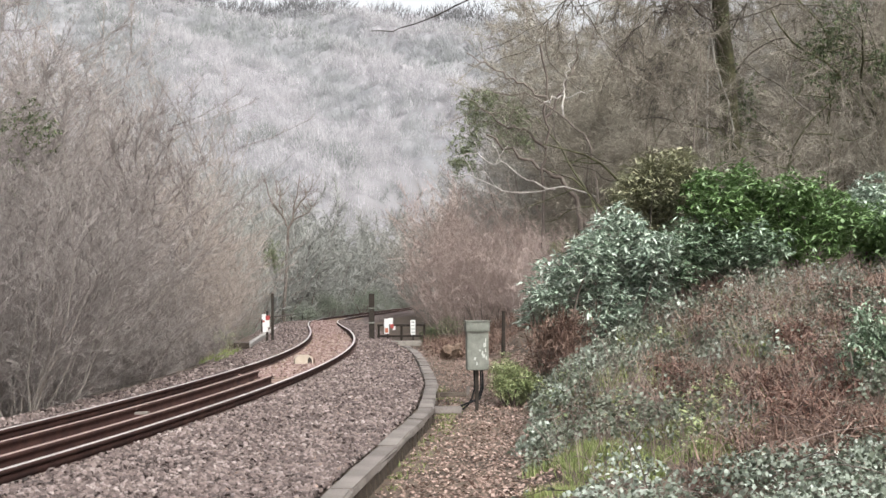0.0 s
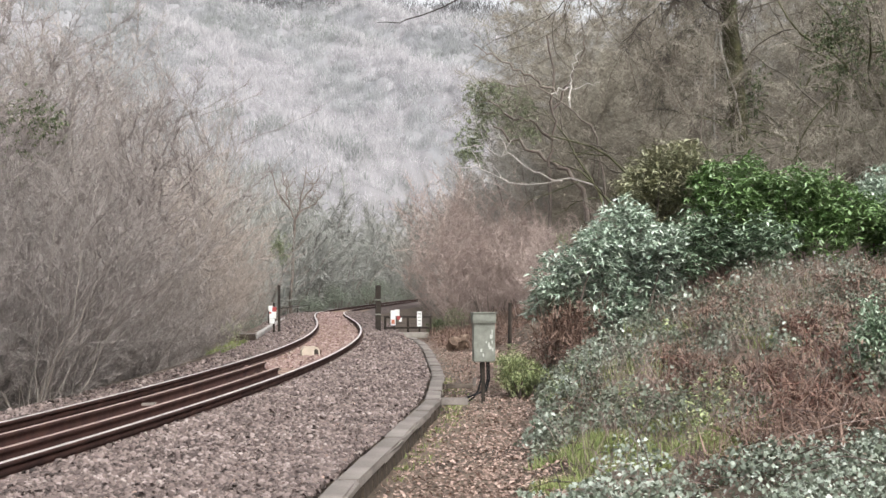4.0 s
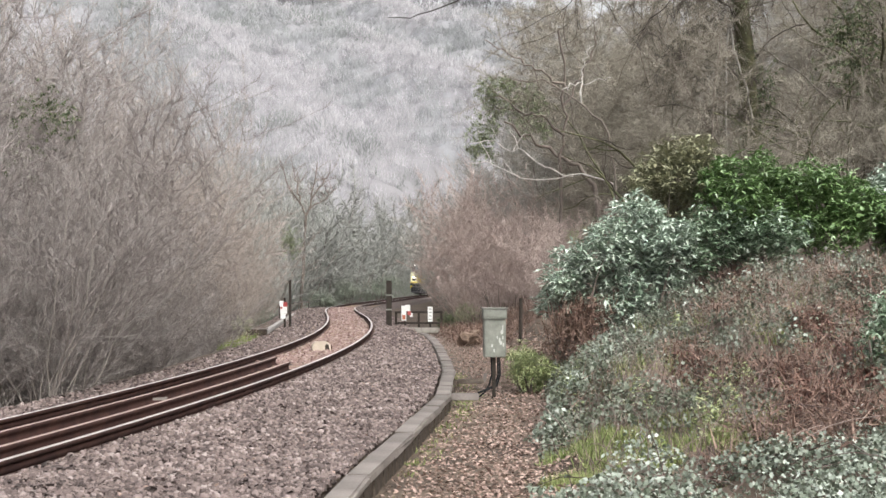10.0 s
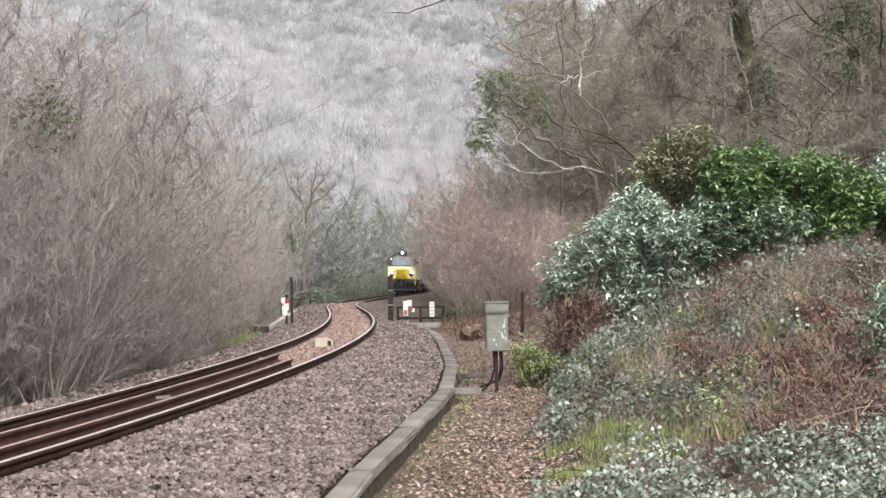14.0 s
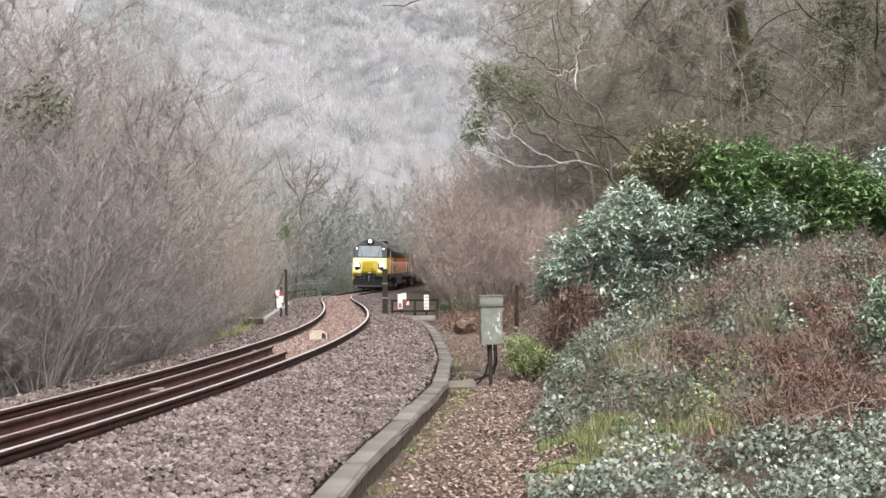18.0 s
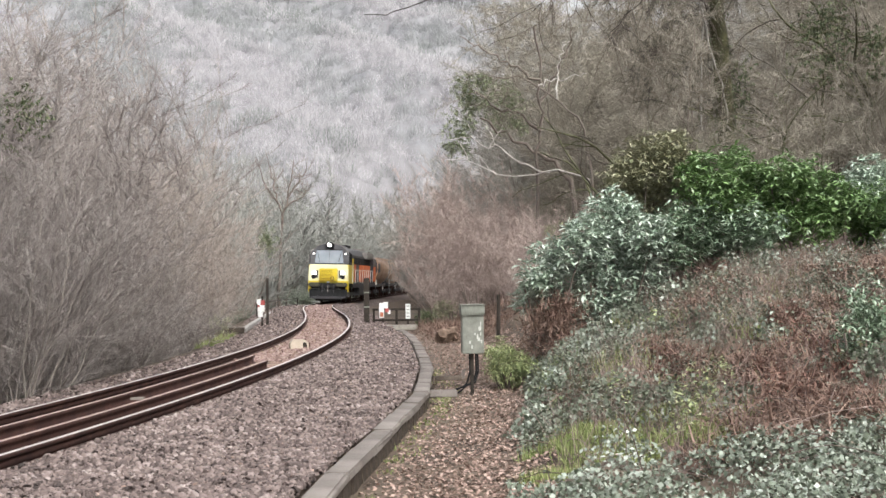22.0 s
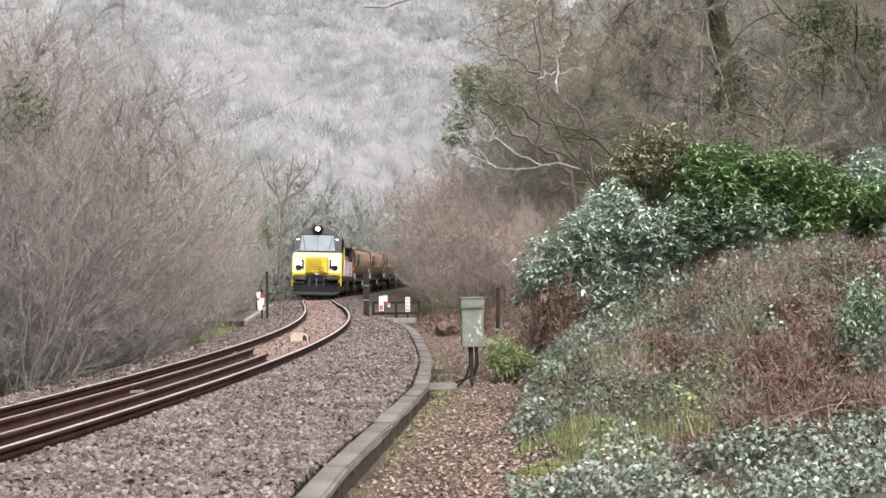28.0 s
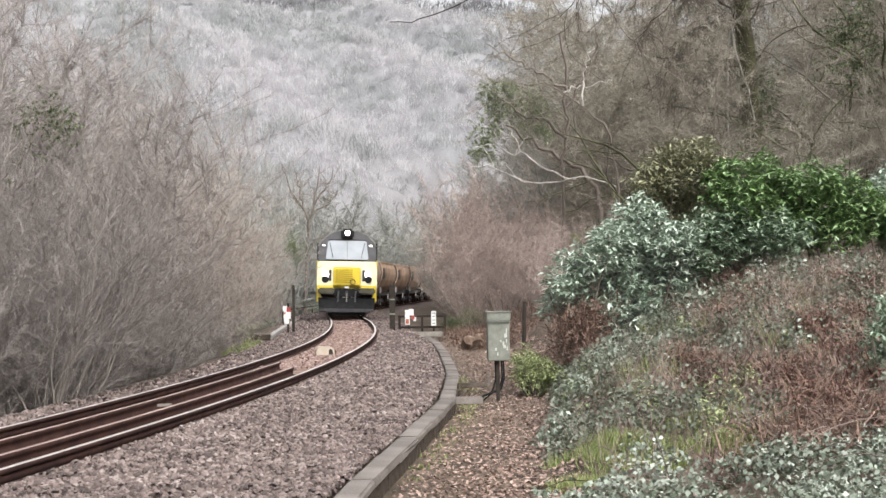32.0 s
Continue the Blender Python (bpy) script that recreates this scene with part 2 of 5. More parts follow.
# ---- mesh helpers ----
def link(name, me, material, parent=None, label="", at=None):
    for m in (material if isinstance(material, (list, tuple)) else [material]):
        me.materials.append(m)
    ob = new(name, me)
    if parent is not None:
        ob.parent = parent
    if at is not None:
        ob.matrix_basis = at
    if label:
        ob["label"] = label
    return ob


def part(name, bm, material, parent, label="", at=None):
    me = bpy.data.meshes.new(name)
    bm.to_mesh(me)
    bm.free()
    return link(name, me, material, parent, label, at)


def raw(name, v, f, mats=None):
    """A mesh from arrays: v (n, 3), f (k, 3) or (k, 4)."""
    v, f = np.asarray(v, np.float32), np.asarray(f, np.int32)
    me = bpy.data.meshes.new(name)
    k = f.shape[1]
    me.vertices.add(len(v))
    me.vertices.foreach_set("co", v.ravel())
    me.loops.add(f.size)
    me.loops.foreach_set("vertex_index", f.ravel())
    me.polygons.add(len(f))
    me.polygons.foreach_set("loop_start", np.arange(0, f.size, k, dtype=np.int32))
    me.polygons.foreach_set("loop_total", np.full(len(f), k, np.int32))
    if mats is not None:
        me.polygons.foreach_set("material_index", np.asarray(mats, np.int32))
    me.update(calc_edges=True)
    me.validate()
    return me


def turns(yaw, pitch, roll):
    """Rotation matrices (k, 3, 3) from arrays of angles."""
    cy, sy, cp, sp, cr, sr = np.cos(yaw), np.sin(yaw), np.cos(pitch), np.sin(pitch), np.cos(roll), np.sin(roll)
    o, i = np.zeros_like(cy), np.ones_like(cy)
    z = np.stack([cy, -sy, o, sy, cy, o, o, o, i], -1).reshape(-1, 3, 3)
    x = np.stack([i, o, o, o, cp, -sp, o, sp, cp], -1).reshape(-1, 3, 3)
    y = np.stack([cr, o, sr, o, i, o, -sr, o, cr], -1).reshape(-1, 3, 3)
    return z @ x @ y


def scatter(tv, tf, R, P):
    """Arrays of many copies of one small shape."""
    tv, tf = np.asarray(tv, float), np.asarray(tf, int)
    v = np.einsum("kij,nj->kni", R, tv) + P[:, None, :]
    f = tf[None] + (np.arange(len(P)) * len(tv))[:, None, None]
    return v.reshape(-1, 3), f.reshape(-1, tf.shape[1])


def box(x, y, z, sx, sy, sz, bev=0.0, bm=None):
    bm = bm or bmesh.new()
    g = bmesh.ops.create_cube(bm, size=1.0, matrix=Matrix.Translation((x, y, z)) @ Matrix.Diagonal((sx, sy, sz, 1)))
    if bev:
        es = list({e for v in g["verts"] for e in v.link_edges})
        bmesh.ops.bevel(bm, geom=es, offset=bev, segments=2, affect="EDGES")
    return bm


def rod(a, b, r, bm=None, n=8, r2=None):
    bm = bm or bmesh.new()
    a, b = Vector(a), Vector(b)
    m = Matrix.Translation((a + b) / 2) @ (b - a).to_track_quat("Z", "Y").to_matrix().to_4x4()
    bmesh.ops.create_cone(bm, cap_ends=True, segments=n, radius1=r, radius2=r if r2 is None else r2, depth=(b - a).length, matrix=m)
    return bm


def prism(poly, y0, y1, bm=None):
    """A solid from an outline in x, z, from y0 to y1."""
    bm = bm or bmesh.new()
    a = [bm.verts.new((x, y0, z)) for x, z in poly]
    b = [bm.verts.new((x, y1, z)) for x, z in poly]
    n = len(poly)
    bm.faces.new(a)
    bm.faces.new(b[::-1])
    for i in range(n):
        bm.faces.new((a[i], b[i], b[(i + 1) % n], a[(i + 1) % n]))
    bmesh.ops.recalc_face_normals(bm, faces=bm.faces)
    return bm


def thing(name, label, category, group="", m=None):
    ob = new(name)
    ob.empty_display_size = 0.2
    if m is not None:
        ob.matrix_basis = m
    return tagged(ob, label, category, group)


# ---- the plan: the track's line, kerb, bank and land ----
KY = np.array([4, 14, 26, 38, 52, 68, 84, 104, 130.0])
KX = np.array([-5.62, -3.96, -2.88, -2.78, -3.72, -5.19, -5.81, -4.92, -2.95])


def spline(k, v, x):
    n, h = len(k), np.diff(k)
    A, b = np.zeros((n, n)), np.zeros(n)
    A[0, 0] = A[-1, -1] = 1
    A[0, 1] = A[-1, -2] = -1
    for i in range(1, n - 1):
        A[i, i - 1:i + 2] = h[i - 1], 2 * (h[i - 1] + h[i]), h[i]
        b[i] = 6 * ((v[i + 1] - v[i]) / h[i] - (v[i] - v[i - 1]) / h[i - 1])
    m = np.linalg.solve(A, b)
    i = np.clip(np.searchsorted(k, x) - 1, 0, n - 2)
    t = x - k[i]
    return v[i] + t * ((v[i + 1] - v[i]) / h[i] - h[i] * (2 * m[i] + m[i + 1]) / 6) + t * t * m[i] / 2 + t ** 3 * (m[i + 1] - m[i]) / (6 * h[i])


def line_x(y):
    """The track's centre line: x at y."""
    y = np.asarray(y, float)
    near = spline(KY, KX, np.clip(y, 4, 130)) + np.minimum(y - 4, 0) * 0.155
    d = np.clip(y - 130, 0, 130)
    far = 0.077 * d + d * d / 360 + np.maximum(y - 260, 0) * 0.80
    return near + far


def line_z(y):
    return np.interp(y, [50, 58, 70, 82, 100, 130], [0, -.05, -.12, -.23, -.31, -.36])


def toe(y):
    """Where the bank on the path's far side begins."""
    return np.interp(y, [-40, 2, 10, 16, 22, 34, 44, 60], [0.5, 0.5, 0.55, 1.2, 1.7, 1.9, 2.0, 0.6])


def kerb_x(y):
    return np.interp(y, [0, 10.3, 14.3, 18.5, 23.7, 27, 31.6, 36, 39.5], [-1.25, -0.66, -0.25, 0.15, 0.28, 0.20, 0.08, -0.10, -0.42])


def smooth(a, b, x):
    t = np.clip((x - a) / (b - a), 0, 1)
    return t * t * (3 - 2 * t)


def wave(x, y, s):
    return np.sin(x * 1.3 / s + 1.7 * np.sin(y * 0.7 / s)) * np.cos(y * 1.1 / s + 1.3 * np.sin(x * 0.9 / s))


def land(x, y):
    """The ground's height."""
    x, y = np.broadcast_arrays(np.asarray(x, float), np.asarray(y, float))
    d = x - line_x(y)
    base = -0.42 + line_z(y)
    # embankment on the outer side, valley beyond
    fall = np.clip(-d - 3.3, 0, None)
    z = base - 0.42 * np.minimum(fall, 17) - 0.06 * np.clip(fall - 17, 0, 60)
    # path side
    b = np.clip(x - toe(y), 0, None)
    k = np.interp(y, [8, 10, 12, 14, 18, 21, 40, 60], [0.15, 0.19, 0.25, 0.42, 0.76, 1.0, 0.9, 0.7])
    bank = k * np.interp(b, [0, 0.85, 1.5, 2.1, 3.0, 4.2, 5.5], [0, 0.76, 0.92, 1.15, 1.5, 1.72, 1.85]) + 0.70 * np.clip(b - 6, 0, 70)
    right = -0.40 + bank + np.minimum(b, 1) * (0.20 * wave(x, y, 0.55) + 0.09 * wave(x + 3, y * 1.3, 0.26))
    k = smooth(1.9, 2.5, d)
    z = np.where(d > 0, base * (1 - k) + right * k + line_z(y) * k, z)
    # the wooded hill across the valley
    ridge = 0.388 * np.clip(y - 150 - 0.08 * x, 0, 229 - 0.08 * x - 0.24 * np.clip(x + 60, -60, 95)) + (3 * wave(x, y, 34) + 2.2 * np.sin((0.82 * x + 0.57 * y + 7 * np.sin(y / 29)) * 0.17)) * smooth(190, 260, y)
    hill = ridge * smooth(-9, -40, d) + 0.30 * np.clip(-x - 75, 0, 150) * smooth(60, 160, y)
    return z + hill


def ground():
    u = np.concatenate([-np.geomspace(3.5, 1500, 60)[::-1], np.arange(-3.2, 9, 0.2), np.geomspace(9.2, 1500, 50)])
    y = np.concatenate([np.linspace(-800, -20, 14), np.arange(-18, 45, 0.5), np.arange(45, 150, 2.5), np.arange(150, 420, 6), np.geomspace(430, 2600, 20)])
    U, Y = np.meshgrid(u, y)
    X = line_x(Y) + U
    Z = land(X, Y)
    v = np.stack([X, Y, Z], -1).reshape(-1, 3)
    n = len(u)
    i = (np.arange(len(y) - 1)[:, None] * n + np.arange(n - 1)[None]).ravel()
    me = raw("ground", v, np.stack([i, i + 1, i + n + 1, i + n], 1))
    me.shade_smooth()
    tagged(link("ground", me, M["litter"]), "brown soil strewn with dead leaves, rising into wooded slopes", "ground", kind="structure")


ground()


# An added sheet over the far ground, its colour lightened for haze.
def hillside():
    u = -np.geomspace(30, 420, 34)[::-1]
    y = np.arange(150, 420, 6.0)
    U, Y = np.meshgrid(u, y)
    X = line_x(Y) + U
    v = np.stack([X, Y, land(X, Y) + .4 * smooth(150, 170, Y)], -1).reshape(-1, 3)
    n = len(u)
    i = (np.arange(len(y) - 1)[:, None] * n + np.arange(n - 1)[None]).ravel()
    me = raw("hillside_floor", v, np.stack([i, i + 1, i + n + 1, i + n], 1))
    me.shade_smooth()
    tagged(link("hillside_floor", me, M["hillfloor"]), "leaf-strewn floor of the far hillside wood, paled for haze", "ground", kind="structure")


hillside()
YS = np.concatenate([np.arange(-16, 60, 0.6), np.arange(60, 330, 2.0)])


def frame_at(y):
    """Centre, unit tangent and unit right-hand normal of the line, at y."""
    x = line_x(y)
    s = (line_x(y + 0.05) - line_x(y - 0.05)) / 0.1
    t = np.stack([s, np.ones_like(s)], -1) / np.sqrt(1 + s * s)[:, None]
    return np.stack([x, y], -1), t, np.stack([t[:, 1], -t[:, 0]], -1)


def sweep(name, poly, off, ys, z0=0.0, close=True, topmat=()):
    """A bar of outline poly (across, up) along the track at the offset off."""
    c, t, nrm = frame_at(ys)
    p = np.asarray(poly, float)
    n, k = len(p), len(ys)
    v = np.zeros((k, n, 3))
    v[:, :, :2] = c[:, None] + nrm[:, None] * (off + p[None, :, :1])
    v[:, :, 2] = z0 + line_z(ys)[:, None] + p[None, :, 1]
    m = n if close else n - 1
    i = np.arange(k - 1)[:, None] * n
    j = np.arange(m)[None]
    f = np.stack([i + j, i + (j + 1) % n, i + n + (j + 1) % n, i + n + j], -1).reshape(-1, 4)
    mats = np.tile([1 if q in topmat else 0 for q in range(m)], k - 1)
    return raw(name, v.reshape(-1, 3), f, mats)


RAIL = [(-.07, -.159), (-.07, -.145), (-.012, -.125), (-.010, -.05), (-.035, -.04), (-.036, -.006), (-.030, 0), (.030, 0), (.036, -.006), (.035, -.04), (.010, -.05), (.012, -.125), (.07, -.145), (.07, -.159)]


def track():
    bed = sweep("ballast_bed", [(-3.3, -.55), (-2.2, -.24), (-.86, -.15), (-.84, -.21), (.84, -.21), (.86, -.15), (2.0, -.20), (2.6, -.45)], 0, YS, close=False)
    tagged(link("ballast_bed", bed, M["ballast"]), "brown-grey stone ballast shoulder beside the rails", "ballast", kind="structure")
    fill = sweep("four_foot_fill", [(-.66, -.21), (-.5, -.165), (0, -.155), (.5, -.165), (.66, -.21)], 0, YS, close=False)
    tagged(link("four_foot_fill", fill, M["infill"]), "rusty pinkish ballast between the rails", "ballast", kind="structure")
    fill = sweep("four_foot_dirt", [(-.66, -.20), (0, -.150), (.66, -.20)], 0, np.arange(-16, 25.5, .6), close=False)
    tagged(link("four_foot_dirt", fill, M["darkbed"]), "dark ballast bed under the spare rails", "ballast", kind="structure")
    for off in (-.7525, .7525):
        r = thing("running_rail", "running rail with polished head and rusty web", "rail", "running rails")
        link("head", sweep("head", RAIL[4:10], off, YS, topmat=(2,)), [M["rail"], M["railtop"]], r, "polished rail head")
        link("web", sweep("web", [RAIL[2], RAIL[3], RAIL[10], RAIL[11]], off, YS), M["rail"], r)
        link("foot", sweep("foot", [RAIL[0], RAIL[1], RAIL[2], RAIL[11], RAIL[12], RAIL[13]], off, YS), M["rail"], r)
    for off, end in ((-.27, 25.2), (.27, 23.6)):
        ys = np.append(np.arange(-16, end, 0.6), end)
        me = sweep("spare_rail", RAIL, off, ys, z0=-.01, topmat=(6,))
        r = tagged(link("spare_rail", me, [M["rail"], M["dulltop"]]), "rusty spare rail lying between the running rails", "rail", "spare rails")
        c, t, n = frame_at(np.array([end]))
        bm = bmesh.new()
        vs = [bm.verts.new((c[0, 0] + n[0, 0] * (off + a) + t[0, 0] * .004, c[0, 1] + n[0, 1] * (off + a) + t[0, 1] * .004, b - .01)) for a, b in RAIL]
        bm.faces.new(vs)
        part("sawn_end", bm, M["rail"], r)
    # sleepers, almost buried
    me = None
    for y in np.arange(-2, 95, 0.7):
        c, t, n = frame_at(np.array([y]))
        m = Matrix.Translation((c[0, 0], c[0, 1], line_z(y) - .20)) @ Matrix.Rotation(math.atan2(-t[0, 0], t[0, 1]), 4, "Z")
        if me is None:
            ob = tagged(part("sleeper", box(0, 0, 0, 2.5, .25, .10, .012), M["sleeper"], None, at=m), "weathered sleeper almost buried in ballast", "sleeper", "sleepers")
            me = ob.data
        else:
            tagged(new("sleeper", me), "weathered sleeper almost buried in ballast", "sleeper", "sleepers").matrix_basis = m


track()


# ---- lineside things ----
def on_land(x, y):
    return float(land(x, y))


def kerb():
    root = thing("kerb_edging", "low weathered concrete edging wall along the ballast", "kerb")
    root["kind"] = "structure"
    y, i = 2.0, 0
    while y < 39.5:
        ln = 1.5
        y2 = min(y + ln, 39.5)
        a, b = Vector((float(kerb_x(y)), y, 0)), Vector((float(kerb_x(y2)), y2, 0))
        w = 0.22
        rot = math.atan2(-(b - a).x, (b - a).y)
        mid = (a + b) / 2
        bm = box(0, 0, 0, w, (b - a).length - .012, .085, .016)
        for v in bm.verts:
            v.co += Vector((rng.normal(0, .006), rng.normal(0, .004), rng.normal(0, .005)))
        turn_ = Matrix.Rotation(rot + rng.normal(0, .006), 4, "Z")
        part("slab", bm, M["kerb"], root, at=Matrix.Translation((mid.x - w / 2, mid.y, -.195 + rng.normal(0, .006))) @ turn_)
        # face boards coloured darker than the slabs to stand for their shaded side
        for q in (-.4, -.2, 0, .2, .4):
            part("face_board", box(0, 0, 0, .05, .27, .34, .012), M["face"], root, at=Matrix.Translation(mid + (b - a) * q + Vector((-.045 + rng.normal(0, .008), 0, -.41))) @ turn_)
        y, i = y2, i + 1
    for yy, x0, ln in ((18.9, .16, .40), (21.7, .28, .44)):
        ob = tagged(part("cross_beam", box(0, 0, 0, ln, .15, .07 if yy > 20 else .10, .012), M["kerb" if yy < 20 else "oldwood"], None, at=pose(x0 + ln / 2, yy, -.22, 0, 0, 2)), "short concrete beam across the ditch beside the kerb" if yy < 20 else "dark timber baulk across the ditch beside the kerb", "beam")


kerb()


def cabinet():
    x, y = .86, 20.6
    g = on_land(x, y)
    r = thing("lineside_cabinet", "grey-green steel lineside cabinet on a dark post with cables", "cabinet", m=pose(x, y, g, 0, 0, 4) @ Matrix.Diagonal((1.0, 1.0, 1.07, 1)))
    part("post", box(-.01, 0, .32, .055, .055, .70, .006), M["timber"], r)
    body = part("body", box(0, 0, .90, .34, .26, .58, .012), M["grey"], r)
    part("lid", box(0, 0, 1.255, .375, .31, .13, .015), M["grey"], r, "slightly wider steel lid")
    part("lid_lip", box(0, -.005, 1.185, .385, .32, .018, .004), M["grey"], r)
    part("top_plate", box(0, 0, 1.328, .40, .33, .016, .004), M["grey"], r)
    for dx, z, s, w in ((.12, 1.02, .13, .016), (.10, .98, .06, .03), (.07, .86, .07, .026), (.09, .82, .05, .04), (.13, .79, .05, .02), (-.05, .78, .04, .03), (-.02, .71, .05, .02), (.03, .90, .03, .02), (.12, .90, .05, .018)):
        part("paint_drip", box(dx, -.1325, z, w, .006, s, .002), M["flaked"], body, "streak of flaking white paint")
    for k, (dx, ex, ey) in enumerate(((.05, -.36, .05), (.08, -.42, -.04), (-.05, -.25, .02))):
        bm = bmesh.new()
        pts = [Vector((dx, .0, .62)), Vector((dx + .01, .0, .35)), Vector((dx - .04, .01, .18)), Vector((ex * .6, ey, .09)), Vector((ex, ey, .015))]
        for a, b in zip(pts, pts[1:]):
            rod(a, b, .014, bm, 6)
        part("cable", bm, M["black"], r)


cabinet()


def bridge_furniture():
    # far end of the cutting: bridge ends with boards and hand rails
    r = tagged(part("end_beam", box(0, 0, 0, 1.05, .5, .16, .02), M["concrete"], None, at=pose(-.55, 43.0, -.22, 0, 0, 4)), "pale concrete beam at the bridge end", "beam")
    s = thing("lineside_sign", "red and white warning board on a dark post", "sign", "lineside boards", pose(-1.22, 45.5, -.42))
    part("post", box(0, .03, .45, .06, .06, .9, .005), M["timber"], s)
    part("board", box(-.04, -.02, .70, .17, .03, .52, .006), M["white"], s)
    part("red_panel", box(-.04, -.042, .56, .11, .012, .16, .003), M["orangered"], s, "faded orange-red panel")
    part("white_plate", box(.10, -.03, .88, .17, .02, .22, .004), M["white"], s)
    part("red_panel", box(.15, -.045, .70, .12, .014, .14, .003), M["red"], s)
    part("white_plate", box(.22, -.03, .64, .10, .02, .14, .004), M["white"], s)
    s = thing("lineside_sign", "narrow white board fixed to a dark rail", "sign", "lineside boards", pose(-.34, 45.5, -.42))
    part("post", box(0, .03, .42, .06, .06, .84, .005), M["timber"], s)
    b = part("board", box(0, -.02, .66, .17, .03, .52, .006), M["white"], s)
    for k in range(4):
        part("mark", box(0, -.037, .48 + k * .12, .10, .006, .03), M["grey"], b)
    f = thing("bridge_parapet_fence", "low dark timber fence beside the bridge end", "fence", m=pose(-.75, 45.9, -.5))
    for z in (.42, .80):
        part("rail", box(0, 0, z, 1.7, .05, .07, .006), M["timber"], f)
    for x in (-.8, 0, .8):
        part("post", box(x, .05, .42, .08, .08, .84, .008), M["timber"], f)
    p = thing("marker_post", "black post with two pale bands beside the track", "post", m=pose(-1.76, 45.0, -.42))
    part("shaft", box(0, 0, .92, .19, .16, 1.84, .015), M["timber"], p)
    for z in (1.34, .84):
        part("band", box(0, -.003, z, .196, .17, .05, .004), M["grey"], p)
    # the other side
    s = thing("lineside_sign", "white board with red corners on a dark post", "sign", "lineside boards", pose(-5.48, 45.5, -.16))
    part("post", box(.05, .04, .34, .07, .06, 1.3, .005), M["timber"], s)
    part("board", box(.02, -.02, .58, .24, .03, .28, .006), M["white"], s)
    part("white_plate", box(-.05, -.03, .80, .15, .02, .17, .004), M["white"], s)
    part("red_panel", box(.08, -.035, .76, .15, .014, .16, .003), M["red"], s)
    part("red_panel", box(-.06, -.046, .64, .07, .012, .07, .003), M["red"], s)
    part("white_plate", box(0, -.03, .35, .17, .02, .17, .004), M["white"], s)
    p = thing("marker_post", "slim dark post beside the bridge hand rail", "post", m=pose(-5.32, 46.2, -.25))
    part("shaft", box(0, 0, .85, .09, .09, 1.7, .01), M["timber"], p)
    k = thing("end_beam", "low concrete kerb beams at the far bridge end", "beam")
    part("block", box(-5.95, 42.4, -.235, .64, .34, .18, .02), M["face"], k, "dark end block")
    part("block_cap", box(-5.95, 42.4, -.13, .68, .38, .03, .01), M["kerb"], k)
    edge = lambda y: Vector((float(np.interp(y, [42.4, 50, 58, 68], [-5.68, -6.2, -6.82, -7.47])), y, -.235 + float(line_z(y)) * .8))
    for y0 in np.arange(42.4, 67, 2.5):
        a, b = edge(y0), edge(y0 + 2.46)
        part("slab", box(0, 0, 0, .18, (b - a).length, .14, .02), M["palekerb"], k, at=Matrix.Translation((a + b) / 2) @ Matrix.Rotation(math.atan2(-(b - a).x, (b - a).y), 4, "Z"))
    h = thing("hand_rail", "dark tubular hand rail along the bridge edge", "railing")
    ys = np.arange(63, 96, 6.0)
    pts = [Vector((float(line_x(y)) - 3.0, y, float(line_z(y)) - .75)) for y in ys]
    for a in pts:
        part("post", rod(a, a + Vector((0, 0, 1.0)), .03, n=6), M["timber"], h)
    for z in (.55, .98):
        bm = bmesh.new()
        for a, b in zip(pts, pts[1:]):
            rod(a + Vector((0, 0, z)), b + Vector((0, 0, z)), .028, bm, 6)
        part("rail", bm, M["timber"], h)


bridge_furniture()


def small_lineside():
    c, t, n = frame_at(np.array([30.6]))
    b = thing("rail_block", "tan timber block with a hollowed dark end", "block", m=Matrix.Translation((c[0, 0] + .0, c[0, 1] - .6, -.16)) @ Matrix.Rotation(.25, 4, "Z") @ Matrix.Diagonal((.95, .95, .95, 1)))
    prof = [(-.24, 0), (-.24, .14), (-.17, .22), (.10, .22), (.20, .15), (.20, 0)]
    part("body", prism(prof, -.14, .14), M["block"], b)
    # thin dark plate on the end face, for the hollow's shade
    part("hollow_end", prism([(.06, .03), (.06, .13), (.10, .17), (.15, .13), (.17, .03)], -.155, -.139), M["timber"], b, "hollow in the end, its shade a dark patch")
    part("strap", box(.215, 0, .07, .05, .22, .14, .01), M["rail"], b)
    c, t, n = frame_at(np.array([16.9]))
    w = thing("timber_chock", "small pale timber chock wedged between the spare rails", "chock", m=Matrix.Translation((c[0, 0] - .02, c[0, 1], -.12)) @ Matrix.Rotation(-.12, 4, "Z"))
    part("wedge", prism([(-.09, .05), (-.09, .08), (.09, .09), (.09, .05)], -.03, .03), M["palebark"], w)
    part("strap", box(-.07, 0, .115, .03, .09, .012), M["rail"], w)
    p = tagged(part("fence_post", rod((0, 0, 0), (.02, 0, 1.25), .055, n=7, r2=.045), M["timber"], None, at=pose(2.1, 34, on_land(2.1, 34) - .05)), "dark weathered timber fence post", "post")


